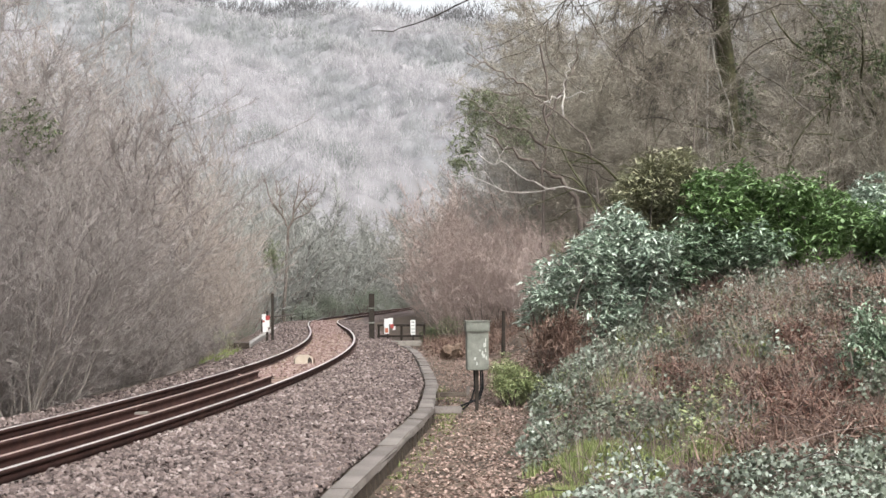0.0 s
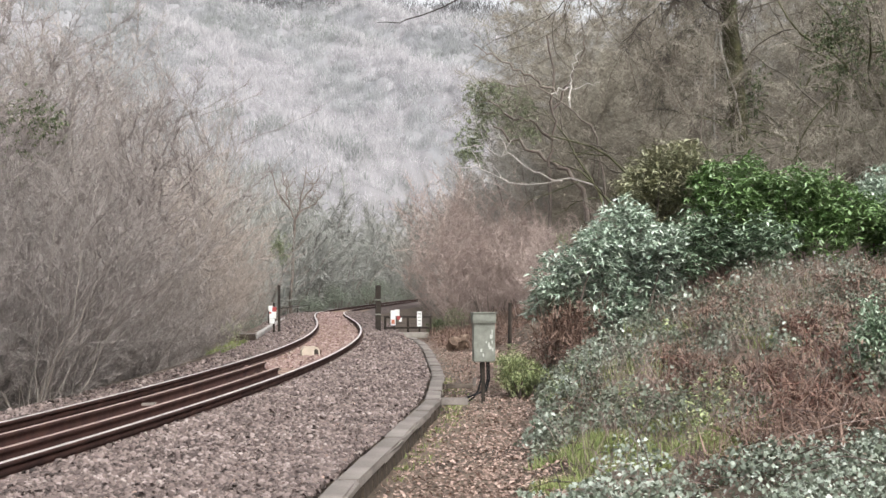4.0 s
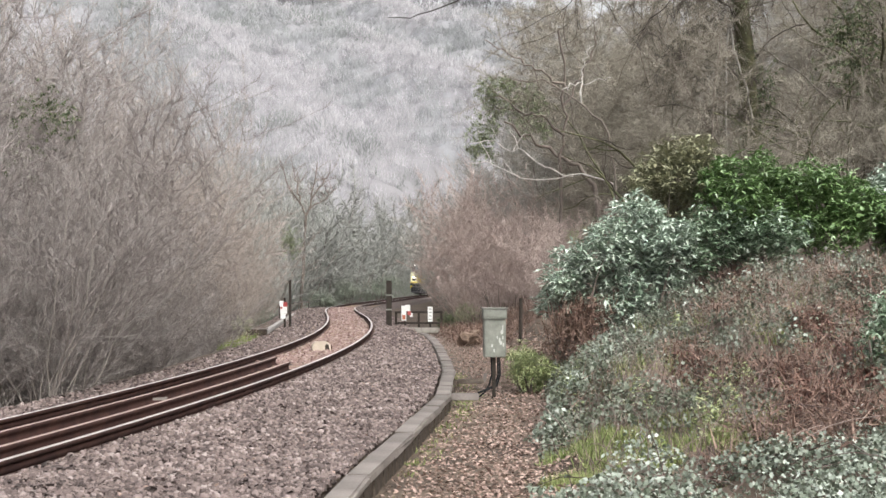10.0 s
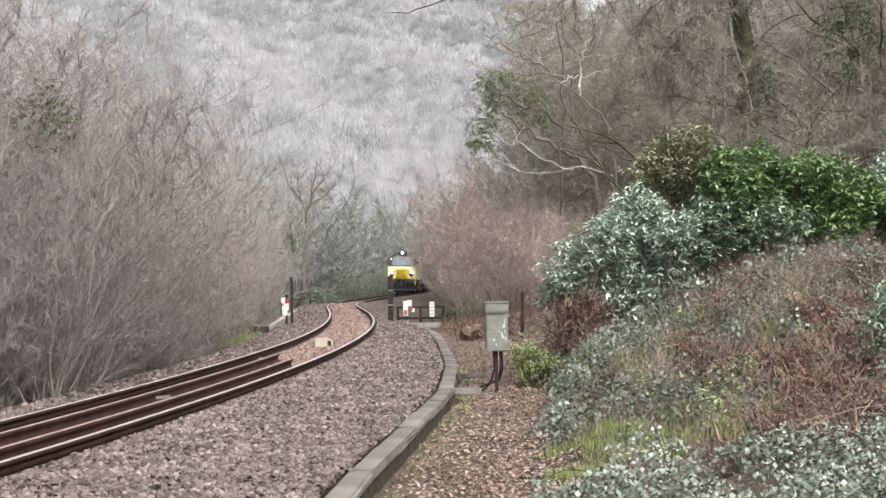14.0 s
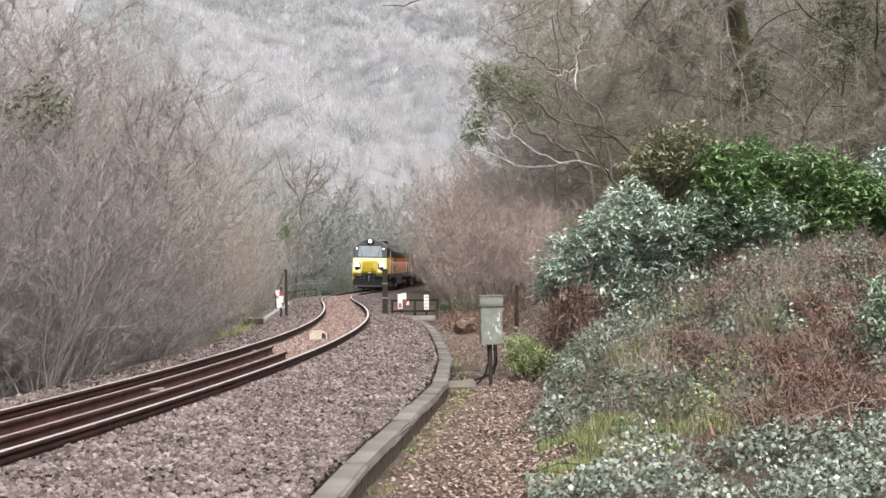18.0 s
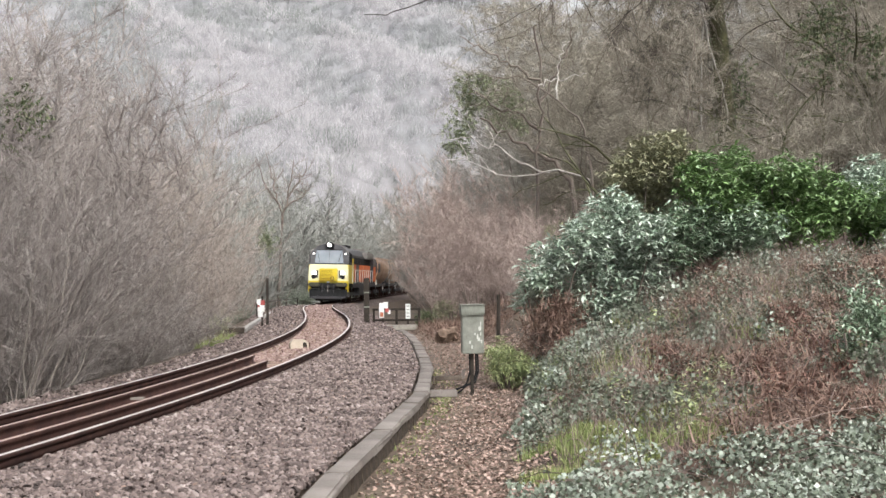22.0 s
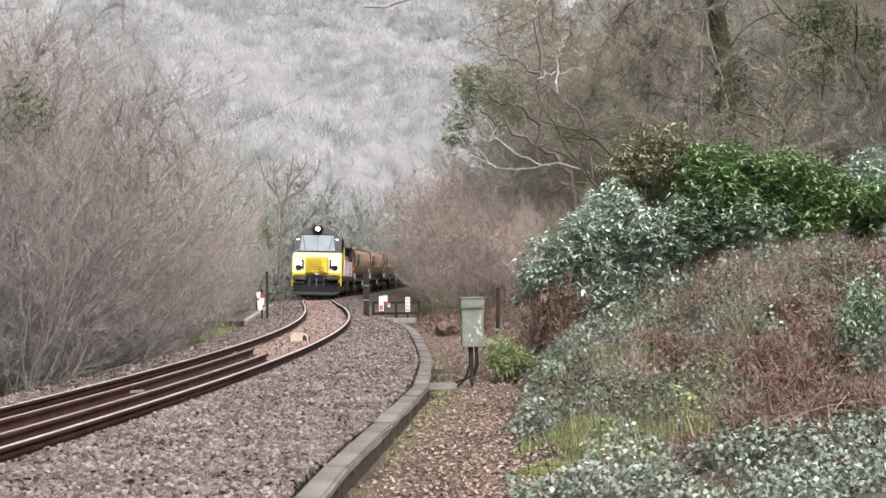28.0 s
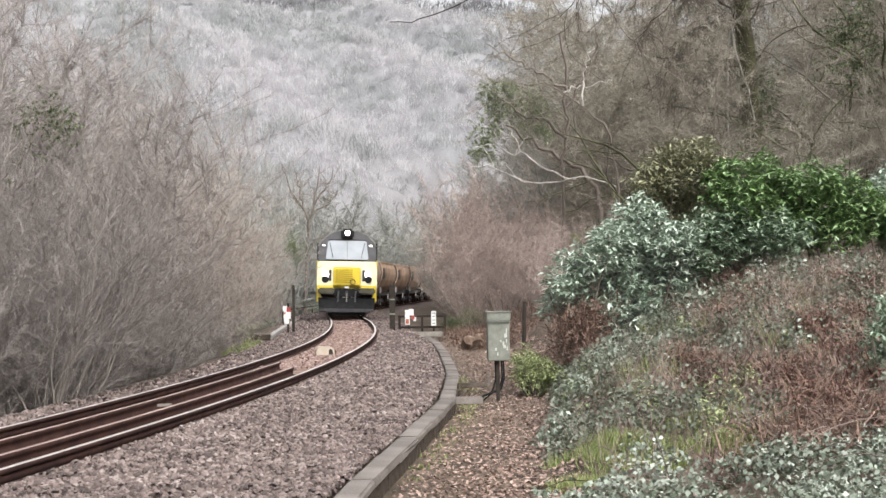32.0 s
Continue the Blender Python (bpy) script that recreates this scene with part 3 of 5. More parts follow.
def log_and_stake():
    b = bmesh.new()
    rod((-.28, 0, .14), (.24, .1, .26), .22, b, 9, .17)
    bmesh.ops.subdivide_edges(b, edges=b.edges[:], cuts=3, use_grid_fill=True)
    for v in b.verts:
        v.co += Vector((noise.noise(v.co * 5), noise.noise(v.co * 5 + Vector((9, 0, 0))), noise.noise(v.co * 5 + Vector((0, 7, 0))))) * .16
    tagged(part("rotten_log", b, M["logwood"], None, at=pose(.86, 36.0, on_land(.86, 36), 0, 0, 12)), "rotten brown log lying among dead leaves", "log")
    tagged(part("stake", box(0, 0, .07, .06, .05, .22, .01), M["palebark"], None, at=pose(.80, 23.6, on_land(.80, 23.6), 4, 6, 10)), "short pale stake beside the ditch", "stake")


small_lineside()
log_and_stake()


# ---- the train ----
def bogie(root, y, wb, r=.48, mats=("charcoal", "rail")):
    for s in (-1, 1):
        part("bogie_frame", box(s * .98, y, .55, .14, wb + 1.1, .24, .03), M[mats[0]], root)
        for dy in (-wb / 2, wb / 2):
            part("axle_box", box(s * 1.02, y + dy, .5, .22, .34, .34, .03), M[mats[0]], root)
    for dy in (-wb / 2, wb / 2):
        bm = bmesh.new()
        for s in (-1, 1):
            rod((s * .69, y + dy, r), (s * .82, y + dy, r), r, bm, 20)
            rod((s * .66, y + dy, r), (s * .69, y + dy, r), r + .03, bm, 20)
        rod((-.7, y + dy, r), (.7, y + dy, r), .09, bm, 10)
        part("wheelset", bm, M[mats[1]], root)


def locomotive():
    r = thing("diesel_locomotive", "yellow, orange and charcoal diesel freight locomotive with a lit headlamp", "locomotive")
    F = 10.85
    # cab shell: charcoal upper part with arched roof, sloping back
    arch = [(-1.32, 2.5), (-1.32, 3.2), (-1.22, 3.38), (-.85, 3.72), (-.42, 3.88), (.42, 3.88), (.85, 3.72), (1.22, 3.38), (1.32, 3.2), (1.32, 2.5)]
    bm = prism(arch, F - 3.4, F - .35)
    for v in bm.verts:
        if v.co.y > F - 1:
            v.co.y -= (v.co.z - 2.5) * .28
            v.co.x *= .97
    cab = part("cab_top", bm, M["charcoal"], r, "charcoal cab with arched roof")
    rim = bmesh.new()
    for (xa, za), (xb, zb) in zip(arch[1:-1], arch[2:-1]):
        rod((xa * .975, F - .36 - (za - 2.5) * .28, za), (xb * .975, F - .36 - (zb - 2.5) * .28, zb), .028, rim, 6)
    part("roof_rim", rim, M["roofgrey"], cab, "pale edge of the cab roof")
    low = [(-1.32, 1.28), (-1.33, 2.5), (1.33, 2.5), (1.32, 1.28)]
    bm = prism(low, F - 3.4, F - .25)
    nose = part("nose", bm, M["yellow"], r, "yellow nose of the cab")
    part("nose_top_band", box(0, F - .17, 2.36, 2.58, .2, .30, .05), M["paleyellow"], r, "pale upper band of the nose")
    for s in (-1, 1):
        part("nose_cheek", box(s * .96, F - .13, 1.78, .70, .26, 1.02, .05), M["paleyellow"], r)
        part("cheek_base", box(s * .96, F - .12, 1.36, .70, .27, .22, .03), M["yellow"], r)
        part("corner_strip", box(s * 1.22, F - .2, 1.02, .2, .3, .62, .03), M["yellow"], r)
        hl = part("headlamp_cluster", box(s * .74, F + .005, 1.88, .12, .03, .50, .02), M["charcoal"], r)
        part("lamp_glass", rod((s * .93, F + .0, 1.93), (s * .93, F + .035, 1.93), .14, n=16), M["lamplow"], hl, "lit lamp")
        part("dark_lens", rod((s * .95, F - .0, 1.71), (s * .95, F + .05, 1.71), .16, n=18), M["black"], hl)
        part("marker_lamp", rod((s * 1.04, F - .62, 3.2), (s * 1.04, F - .545, 3.2), .065, n=12), M["lamplow"], cab)
        part("buffer", box(s * .90, F + .12, 1.19, .72, .42, .28, .06), M["bufferpaint"], r, "broad grimy buffer block")
        part("side_window", box(s * 1.325, F - 1.6, 2.98, .03, .75, .55, .04), M["black"], cab)
        part("cab_door", box(s * 1.335, F - 2.7, 2.1, .03, .6, 1.7, .02), M["yellow"], r)
        part("door_rail", rod((s * 1.37, F - 2.3, 1.35), (s * 1.37, F - 2.3, 2.6), .025, n=6), M["white"], r)
        part("mirror_pillar", box(s * 1.30, F - .75, 2.95, .09, .12, .8, .02), M["black"], cab)
    grille = part("grille", box(0, F - .08, 1.84, 1.16, .22, .80, .02), M["yellow"], r, "yellow louvred grille")
    for k in range(7):
        part("louvre", box(.12, F + .045, 1.55 + k * .088, .76, .05, .035, .006), M["yellow"], grille)
        # flat darker strip that paints the shade under each louvre
        part("slot", box(.12, F + .031, 1.594 + k * .088, .76, .012, .04), M["louvreshade"], grille)
    bm = bmesh.new()
    for k in range(16):
        a, b = k * math.tau / 16, (k + 1) * math.tau / 16
        rod((-.26 + .11 * math.cos(a), F + .06, 1.60 + .11 * math.sin(a)), (-.26 + .11 * math.cos(b), F + .06, 1.60 + .11 * math.sin(b)), .020, bm, 5)
    part("round_emblem", bm, M["charcoal"], grille)
    # windscreen
    bm = bmesh.new()
    slope = lambda z: F - .33 - (z - 2.5) * .28
    q = [(-.90, 2.60), (.90, 2.60), (.94, 2.66), (.86, 3.38), (.78, 3.45), (-.78, 3.45), (-.86, 3.38), (-.94, 2.66)]
    bm.faces.new([bm.verts.new((x, slope(z), z)) for x, z in q])
    g = bmesh.ops.extrude_face_region(bm, geom=bm.faces[:])
    bmesh.ops.translate(bm, vec=(0, .02, 0), verts=[v for v in g["geom"] if isinstance(v, bmesh.types.BMVert)])
    ws = part("windscreen", bm, M["glass"], cab, "pale windscreen reflecting the sky")
    part("centre_pillar", rod((0, slope(2.6) + .015, 2.6), (0, slope(3.44) + .015, 3.44), .012, n=5), M["charcoal"], ws)
    for s in (-1, 1):
        bm = rod((s * .62, slope(2.66) + .04, 2.66), (s * .78, slope(3.36) + .04, 3.36), .014, n=5)
        part("wiper", bm, M["black"], ws)
    for z in (2.57, 3.47):
        part("screen_frame", box(0, slope(z) + .012, z, 1.84 if z < 3 else 1.66, .04, .05, .01), M["black"], cab)
    hb = part("headlamp_housing", box(0, F - .62, 3.76, .56, .5, .42, .08), M["black"], r)
    part("headlamp", rod((0, F - .38, 3.79), (0, F - .335, 3.79), .10, n=20), M["lamp"], hb, "bright lit headlamp")
    # buffer beam, coupling, plough
    part("buffer_beam", box(0, F - .2, 1.12, 2.3, .3, .36, .03), M["black"], r)
    hook = part("coupling", box(0, F + .05, 1.08, .14, .3, .26, .03), M["charcoal"], r)
    part("shackle", rod((0, F + .22, 1.1), (0, F + .2, .72), .035, n=6), M["roofgrey"], hook)
    part("coupling_plate", box(0, F + .03, 1.36, .18, .04, .08, .01), M["white"], hook)
    for x in (.36, -.40):
        part("brake_hose", rod((x, F + .05, 1.2), (x + .03, F + .12, .72), .04, n=7), M["charcoal"], r)
    lip = prism([(-1.16, .34), (-1.2, .42), (1.2, .42), (1.16, .34), (.86, .27), (-.86, .27)], F + .12, F + .18)
    part("plough_lip", lip, M["charcoal"], r, "worn grey lip of the plough")
    part("lifeguard", box(0, F - .02, .21, 1.66, .12, .16, .03), M["black"], r)
    plough = prism([(-1.2, .32), (-1.26, .90), (1.26, .90), (1.2, .32), (.86, .24), (-.86, .24)], F - .15, F - .05)
    for v in plough.verts:
        v.co.y += .25 * (1 - abs(v.co.x) / 1.3) + .16 * (.86 - v.co.z)
    part("snow_plough", plough, M["black"], r)
    # hood and running plate behind the cab
    part("underframe", box(0, -1.6, 1.12, 2.55, 18.2, .30, .03), M["charcoal"], r)
    hood = [(-.92, 1.27), (-.95, 3.25), (-.75, 3.62), (-.4, 3.76), (.4, 3.76), (.75, 3.62), (.95, 3.25), (.92, 1.27)]
    h = part("hood", prism(hood, -10.4, F - 3.4), M["charcoal"], r, "charcoal engine hood")
    for s in (-1, 1):
        for y0, y1, c in ((5.4, 7.2, "yellow"), (2.6, 5.3, "orange"), (-3.0, -.4, "orange"), (-6.8, -3.1, "orange"), (-8.8, -6.9, "orange")):
            part("body_panel", box(s * .96, (y0 + y1) / 2, 1.98, .10, y1 - y0, 1.25, .02), M[c], h)
        part("radiator_wing", box(s * 1.0, -6.6, 3.35, .5, 5.6, .5, .08), M["roofgrey"], h, "grubby overhanging radiator")
        for y0 in np.arange(-9.6, 6.5, 1.6):
            part("louvre_bank", box(s * .96, y0, 2.85, .05, 1.1, .5, .01), M["black"], h)
        bm = bmesh.new()
        for y0 in np.arange(-10.0, 6.9, 1.7):
            rod((s * 1.24, y0, 1.25), (s * 1.24, y0, 2.2), .02, bm, 5)
        rod((s * 1.24, -10.0, 2.2), (s * 1.24, 6.8, 2.2), .02, bm, 5)
        part("side_hand_rail", bm, M["white"], r)
        part("fuel_tank_side", box(s * 1.05, 0, .70, .4, 5.0, .62, .08), M["charcoal"], r)
    part("exhaust_stack", box(0, 2.0, 3.88, .9, 1.6, .18, .03), M["black"], h)
    part("roof_fan", rod((0, -7.0, 3.78), (0, -7.0, 3.92), .7, n=20), M["roofgrey"], h)
    rear = part("rear_cab", prism([(-1.26, 1.28), (-1.26, 3.2), (-.85, 3.6), (.85, 3.6), (1.26, 3.2), (1.26, 1.28)], -10.8, -8.9), M["charcoal"], r)
    for s in (-1, 1):
        part("side_panel", box(s * 1.265, -9.85, 1.95, .04, 1.8, 1.2, .01), M["orange"], rear, "orange lower panel")
    bogie(r, 6.4, 3.7, .52)
    bogie(r, -6.4, 3.7, .52)
    return r


def hopper():
    r = thing("hopper_wagon", "rust-brown rounded hopper wagon with a heaped load", "wagon", "hopper wagons")
    L = 10.8
    prof = [(-.62, 1.12), (-1.05, 1.55), (-1.26, 2.0), (-1.34, 2.45), (-1.30, 2.9), (-1.16, 3.22), (1.16, 3.22), (1.30, 2.9), (1.34, 2.45), (1.26, 2.0), (1.05, 1.55), (.62, 1.12)]
    bm = prism(prof, -L / 2 + .45, L / 2 - .45)
    tub = part("tub", bm, M["rust"], r)
    for y in (-L / 2 + .43, L / 2 - .43):
        part("end_plate", prism([(x * .96, z) for x, z in prof], y - .03, y + .03), M["charcoal"], tub, "dark end of the tub")
    for y in (-L / 2 + .6, 0, L / 2 - .6):
        part("rib", prism([(x * 1.015, z + .01 * (z > 2)) for x, z in prof[:6]], y - .06, y + .06), M["rust"], tub)
        part("rib", prism([(x * 1.015, z) for x, z in prof[6:]], y - .06, y + .06), M["rust"], tub)
    for s in (-1, 1):
        part("top_rail", box(s * 1.17, 0, 3.26, .14, L - .8, .12, .02), M["rust"], tub)
        part("sole_bar", box(s * .95, 0, 1.02, .12, L - .9, .26, .02), M["charcoal"], r)
        for y in (-L / 2 + .25, L / 2 - .25):
            part("buffer", rod((s * .87, y, 1.05), (s * .87, y + (.4 if y > 0 else -.4), 1.05), .11, n=10, r2=.2), M["charcoal"], r)
            part("end_post", rod((s * 1.0, y, 1.1), (s * 1.0, y - (.5 if y > 0 else -.5), 3.0), .04, n=6), M["charcoal"], r)
        part("brake_panel", box(s * 1.12, L / 2 - 1.2, 1.28, .06, .62, .42, .02), M["white"], r, "pale data panel")
        # no hole is cut: a charcoal block gives the shade inside the opening
        part("end_opening", box(s * 1.27, L / 2 - 1.45, 2.50, .20, 1.5, .86, .08), M["charcoal"], tub, "opening at the tub end, its shade a dark block")
        part("hand_wheel", rod((s * 1.10, -1.3, .78), (s * 1.14, -1.3, .78), .2, n=14), M["white"], r)
    heap = bmesh.new()
    bmesh.ops.create_grid(heap, x_segments=8, y_segments=22, size=1, matrix=Matrix.Diagonal((1.12, L / 2 - 1.0, 1, 1)))
    for v in heap.verts:
        e = max(0, 1 - (v.co.x / 1.12) ** 2) * max(0, 1 - abs(v.co.y / (L / 2 - .9)) ** 4)
        v.co.z = 3.10 + .34 * e + .06 * noise.noise(v.co * 1.7)
    part("load", heap, M["load"], r, "pale crushed mineral load")
    for y in (-L / 2, L / 2):
        part("head_stock", box(0, y * .955, 1.05, 2.3, .16, .34, .02), M["charcoal"], r)
    bogie(r, -L / 2 + 2.1, 1.8, .46)
    bogie(r, L / 2 - 2.1, 1.8, .46)
    return r


loco = locomotive()
wagons = [hopper()]
for _ in range(5):
    wagons.append(copy_thing(wagons[0], Matrix()))


# ---- plants ----
LEAF_V = [(0, 0, 0), (-.26, .45, .06), (0, 1, -.06), (.26, .45, .06)]
LEAF_F = [(0, 2, 1), (0, 3, 2)]
SLIP_V = [(-.5, 0, 0), (.5, 0, 0), (0, 1, 0)]
SLIP_F = [(0, 1, 2)]


def leaves(P, size, up=0.4, spread=1.0, wide=1.0):
    k = len(P)
    R = turns(rng.uniform(0, math.tau, k), rng.normal(up, .45 * spread, k), rng.normal(0, .5 * spread, k))
    S = size * rng.uniform(.6, 1.3, k)
    return scatter(np.array(LEAF_V) * (wide, 1, 1), LEAF_F, R * S[:, None, None], P)


def slips(P, yaw, pitch, wide, long):
    R = turns(yaw, pitch, rng.normal(0, .4, len(P)))
    S = np.stack([wide, long, np.ones(len(P))], 1)
    return scatter(SLIP_V, SLIP_F, R * S[:, None, :], P)


class Tubes:
    """Tapered limbs, and fine pointed twigs, gathered into arrays."""

    def __init__(self):
        self.v, self.f, self.n = [], [], 0
        self.cv, self.cf, self.cn = [], [], 0

    def add(self, pts, radii, sides):
        pts = np.asarray(pts)
        d = np.gradient(pts, axis=0)
        d /= np.linalg.norm(d, axis=1)[:, None] + 1e-9
        a = np.cross(d, [0.31, 0.95, 0.11])
        a /= np.linalg.norm(a, axis=1)[:, None] + 1e-9
        b = np.cross(d, a)
        w = np.arange(sides) * math.tau / sides
        ring = pts[:, None] + radii[:, None, None] * (np.cos(w)[None, :, None] * a[:, None] + np.sin(w)[None, :, None] * b[:, None])
        k = len(pts)
        i = np.arange(k - 1)[:, None] * sides
        j = np.arange(sides)[None]
        q = np.stack([i + j, i + (j + 1) % sides, i + sides + (j + 1) % sides, i + sides + j], -1).reshape(-1, 4)
        self.f.append(self.n + np.concatenate([q[:, :3], q[:, [0, 2, 3]]]))
        self.v.append(ring.reshape(-1, 3))
        self.n += k * sides

    def points(self, p, d, r):
        """Pointed twigs from p along d with foot radius r."""
        a = np.cross(d, rng.normal(0, 1, d.shape))
        a *= r[:, None] / (np.linalg.norm(a, axis=1)[:, None] + 1e-9)
        v = np.stack([p + a, p - a, p + d], 1).reshape(-1, 3)
        self.f.append(self.n + np.arange(len(v)).reshape(-1, 3))
        self.v.append(v)
        self.n += len(v)

    def mesh(self, name):
        return raw(name, np.concatenate(self.v), np.concatenate(self.f))


def limb(start, way, length, segs, wander, lift):
    """A wandering line of points."""
    p = np.array(start, float)
    d = np.array(way, float)
    d /= np.linalg.norm(d)
    pts = [p.copy()]
    for _ in range(segs):
        d = d + rng.normal(0, wander, 3) + (0, 0, lift)
        d /= np.linalg.norm(d)
        p = p + d * length / segs
        pts.append(p.copy())
    return np.array(pts)


def along(line, q):
    n = len(line) - 1
    i = np.minimum((q * n).astype(int), n - 1)
    return line[i] + (line[i + 1] - line[i]) * (q * n - i)[:, None], line[i + 1] - line[i]


def twigged(C, line, count, length, thin, spread=.6, lift=.15, lo=.15):
    """Fine twigs all along a limb."""
    p, d = along(line, rng.uniform(lo, 1, count))
    d = d / (np.linalg.norm(d, axis=1)[:, None] + 1e-9) + rng.normal(0, spread, (count, 3)) + (0, 0, lift)
    d *= (length * rng.uniform(.4, 1.4, count) / np.linalg.norm(d, axis=1))[:, None]
    C.points(p, d, np.full(count, thin) * rng.uniform(.7, 1.3, count))


def bare_tree(stems, height, radius, lean, kids, twigs, twig_len, thin, spread=.8, lift=.06, bare=.25, wander=.1, reach=.40, fuzz=.85):
    """Trunk tubes and crown tubes of a leafless tree or coppice."""
    T, C = Tubes(), Tubes()
    for s in range(stems):
        a = rng.uniform(0, math.tau)
        h = height * rng.uniform(.7, 1.1)
        r0 = radius * rng.uniform(.6, 1.3)
        base = (.35 * math.cos(a), .35 * math.sin(a), -.3) if stems > 1 else (0, 0, -.4)
        main = limb(base, (lean * math.cos(a), lean * math.sin(a), 1), h, 9, wander, .03)
        T.add(main, r0 * np.linspace(1, .16, 10) ** 1.1, 6 if radius > .06 else 4)
        twigged(C, main, twigs * 2, twig_len, thin, .8, .2, bare)
        for k in range(kids):
            q = np.array([bare + (1 - bare) * (k + rng.uniform(0, 1)) / kids])
            p, _ = along(main, q)
            b = rng.uniform(0, math.tau)
            ln = h * reach * (1.05 - .35 * q[0]) * rng.uniform(.5, 1.4)
            way = np.array((math.cos(b) * spread, math.sin(b) * spread, rng.uniform(.1, 1.0)))
            side = limb(p[0], way, ln, 4, .2, lift)
            rr = max(thin * 1.6, r0 * (1 - .8 * q[0]) * .45)
            C.add(side, rr * np.linspace(1, .35, 5), 3)
            twigged(C, side, twigs, twig_len, thin, fuzz, lift * 2)
    return T, C


def tree_kind(name, label, category, group, T, C, tmat, cmat):
    r = thing(name, label, category, group)
    link("trunk", T.mesh("trunk"), tmat, r)
    link("crown", C.mesh("crown"), cmat, r)
    return r


def plant(kind, spots, sizes):
    """Sets copies of the kinds at the spots; the first of each kind is used too."""
    used = set()
    for i, ((x, y), s) in enumerate(zip(spots, sizes)):
        n = i % len(kind)
        m = pose(x, y, on_land(x, y) - .05, rng.normal(0, 4), rng.normal(0, 4), rng.uniform(0, 360)) @ Matrix.Diagonal((s, s, s * rng.uniform(.9, 1.1), 1))
        ob = kind[n]
        if n in used:
            ob = copy_thing(kind[n], Matrix())
        used.add(n)
        ob.matrix_basis = m


def left_thicket():
    kinds = []
    for k in range(6):
        T, C = bare_tree(5, 9.3, .032, .26, 18, 64, .46, .0058, .66, .10, .08, .14, fuzz=.62)
        kinds.append(tree_kind("coppice_tree", "leafless purple-brown coppice sapling on the embankment", "tree", "embankment thicket", T, C, M["palebark"], M["thicket" if k < 4 else "warmtwig"]))
    spots, sizes = [], []
    for row in range(6):
        y = 13.0
        while y < 84:
            d = 3.9 + row * 1.7 + rng.uniform(-.5, .6) + (1.8 if y > 38 else 0)
            spots.append((float(line_x(y)) - d, y + rng.uniform(-.5, .5)))
            s = rng.uniform(.8, 1.1) * (.42, .75, .95, 1.1, 1.25, 1.45)[row] * (1.14 if y < 24 else 1.08)
            sx, sy = spots[-1]
            top = 1.5 + sy * np.interp(sx / sy, [-.34, -.30, -.26, -.215, -.17, -.14, -.12], [.30, .24, .165, .135, .105, .06, .03])
            sizes.append(min(s, max(.25, (top - on_land(sx, sy)) / (9.3 * 1.05))))
            y += 1.5 + .35 * row + (.8 if y > 40 else 0)
    for k in range(20):
        y = rng.uniform(19, 32)
        x = -y * rng.uniform(.275, .38)
        spots.append((x, y))
        sizes.append((1.5 + y * rng.uniform(.19, .27) * (1 if x / y < -.31 else .66) - on_land(x, y)) / 9.6)
    near = [i for i, (x, y) in enumerate(spots) if y < 33]
    far = [i for i, (x, y) in enumerate(spots) if y >= 33]
    plant(kinds[:4], [spots[i] for i in near], [sizes[i] for i in near])
    plant(kinds[4:], [spots[i] for i in far], [sizes[i] for i in far])
    # low twiggy growth along the thicket's foot
    low = []
    for k in range(3):
        T, C = bare_tree(7, 2.6, .014, .5, 9, 44, .30, .0052, .7, .10, .04, fuzz=.7)
        low.append(tree_kind("undergrowth_shrub", "low grey-brown twiggy growth at the thicket's foot", "shrub", "thicket undergrowth", T, C, M["palebark"], M["thicket"]))
    ys = np.arange(13, 44, .85)
    plant(low, [(float(line_x(y)) - rng.uniform(3.5, 4.6) - (.9 if y > 36 else 0), float(y)) for y in ys], rng.uniform(.45, .95, len(ys)))
    # a few pale leaning boughs in front of the thicket
    for x, y, z, w, ln in ((-7.0, 17.5, -.3, (.5, .1, .9), 2.6), (-6.9, 20.5, .6, (.9, .2, .55), 2.4), (-6.6, 23.0, 1.2, (.9, -.1, .3), 2.6), (-7.6, 25, 3.6, (.8, 0, .7), 2.2), (-8.0, 24, 4.9, (.9, 0, .25), 2.0), (-7.2, 19, 2.4, (.6, 0, .8), 2.0), (-7.0, 29, 2.6, (.3, 0, 1), 2.4), (-7.6, 33, 3.4, (.5, 0, .9), 2.6)):
        r = thing("leaning_bough", "pale bare bough leaning out of the thicket", "branch", "pale boughs")
        T = Tubes()
        main = limb((x - .5, y, z - .4), w, ln, 7, .16, .01)
        T.add(main, .018 * np.linspace(1, .3, 8), 5)
        link("stem", T.mesh("stem"), M["palebark"], r)
        for q in (.35, .55, .75):
            C = Tubes()
            p, _ = along(main, np.array([q]))
            side = limb(p[0], np.array(w) + rng.normal(0, .5, 3), ln * .45, 4, .2, .03)
            C.add(side, .009 * np.linspace(1, .4, 5), 3)
            link("side_shoot", C.mesh("side_shoot"), M["palebark"], r)


left_thicket()


def roofline(x, y, size, height):
    """Trees stand lower towards the open valley, so that the wood's edge slopes down to the line."""
    a = (x - 2.0) / y
    if a > .062:
        return size
    top = 1.5 + y * np.interp(a, [-.03, -.012, .002, .016, .03, .045, .062], [.03, .055, .085, .115, .15, .185, .24])
    return min(size, max(.3, (top - on_land(x, y)) / (height * 1.08)))


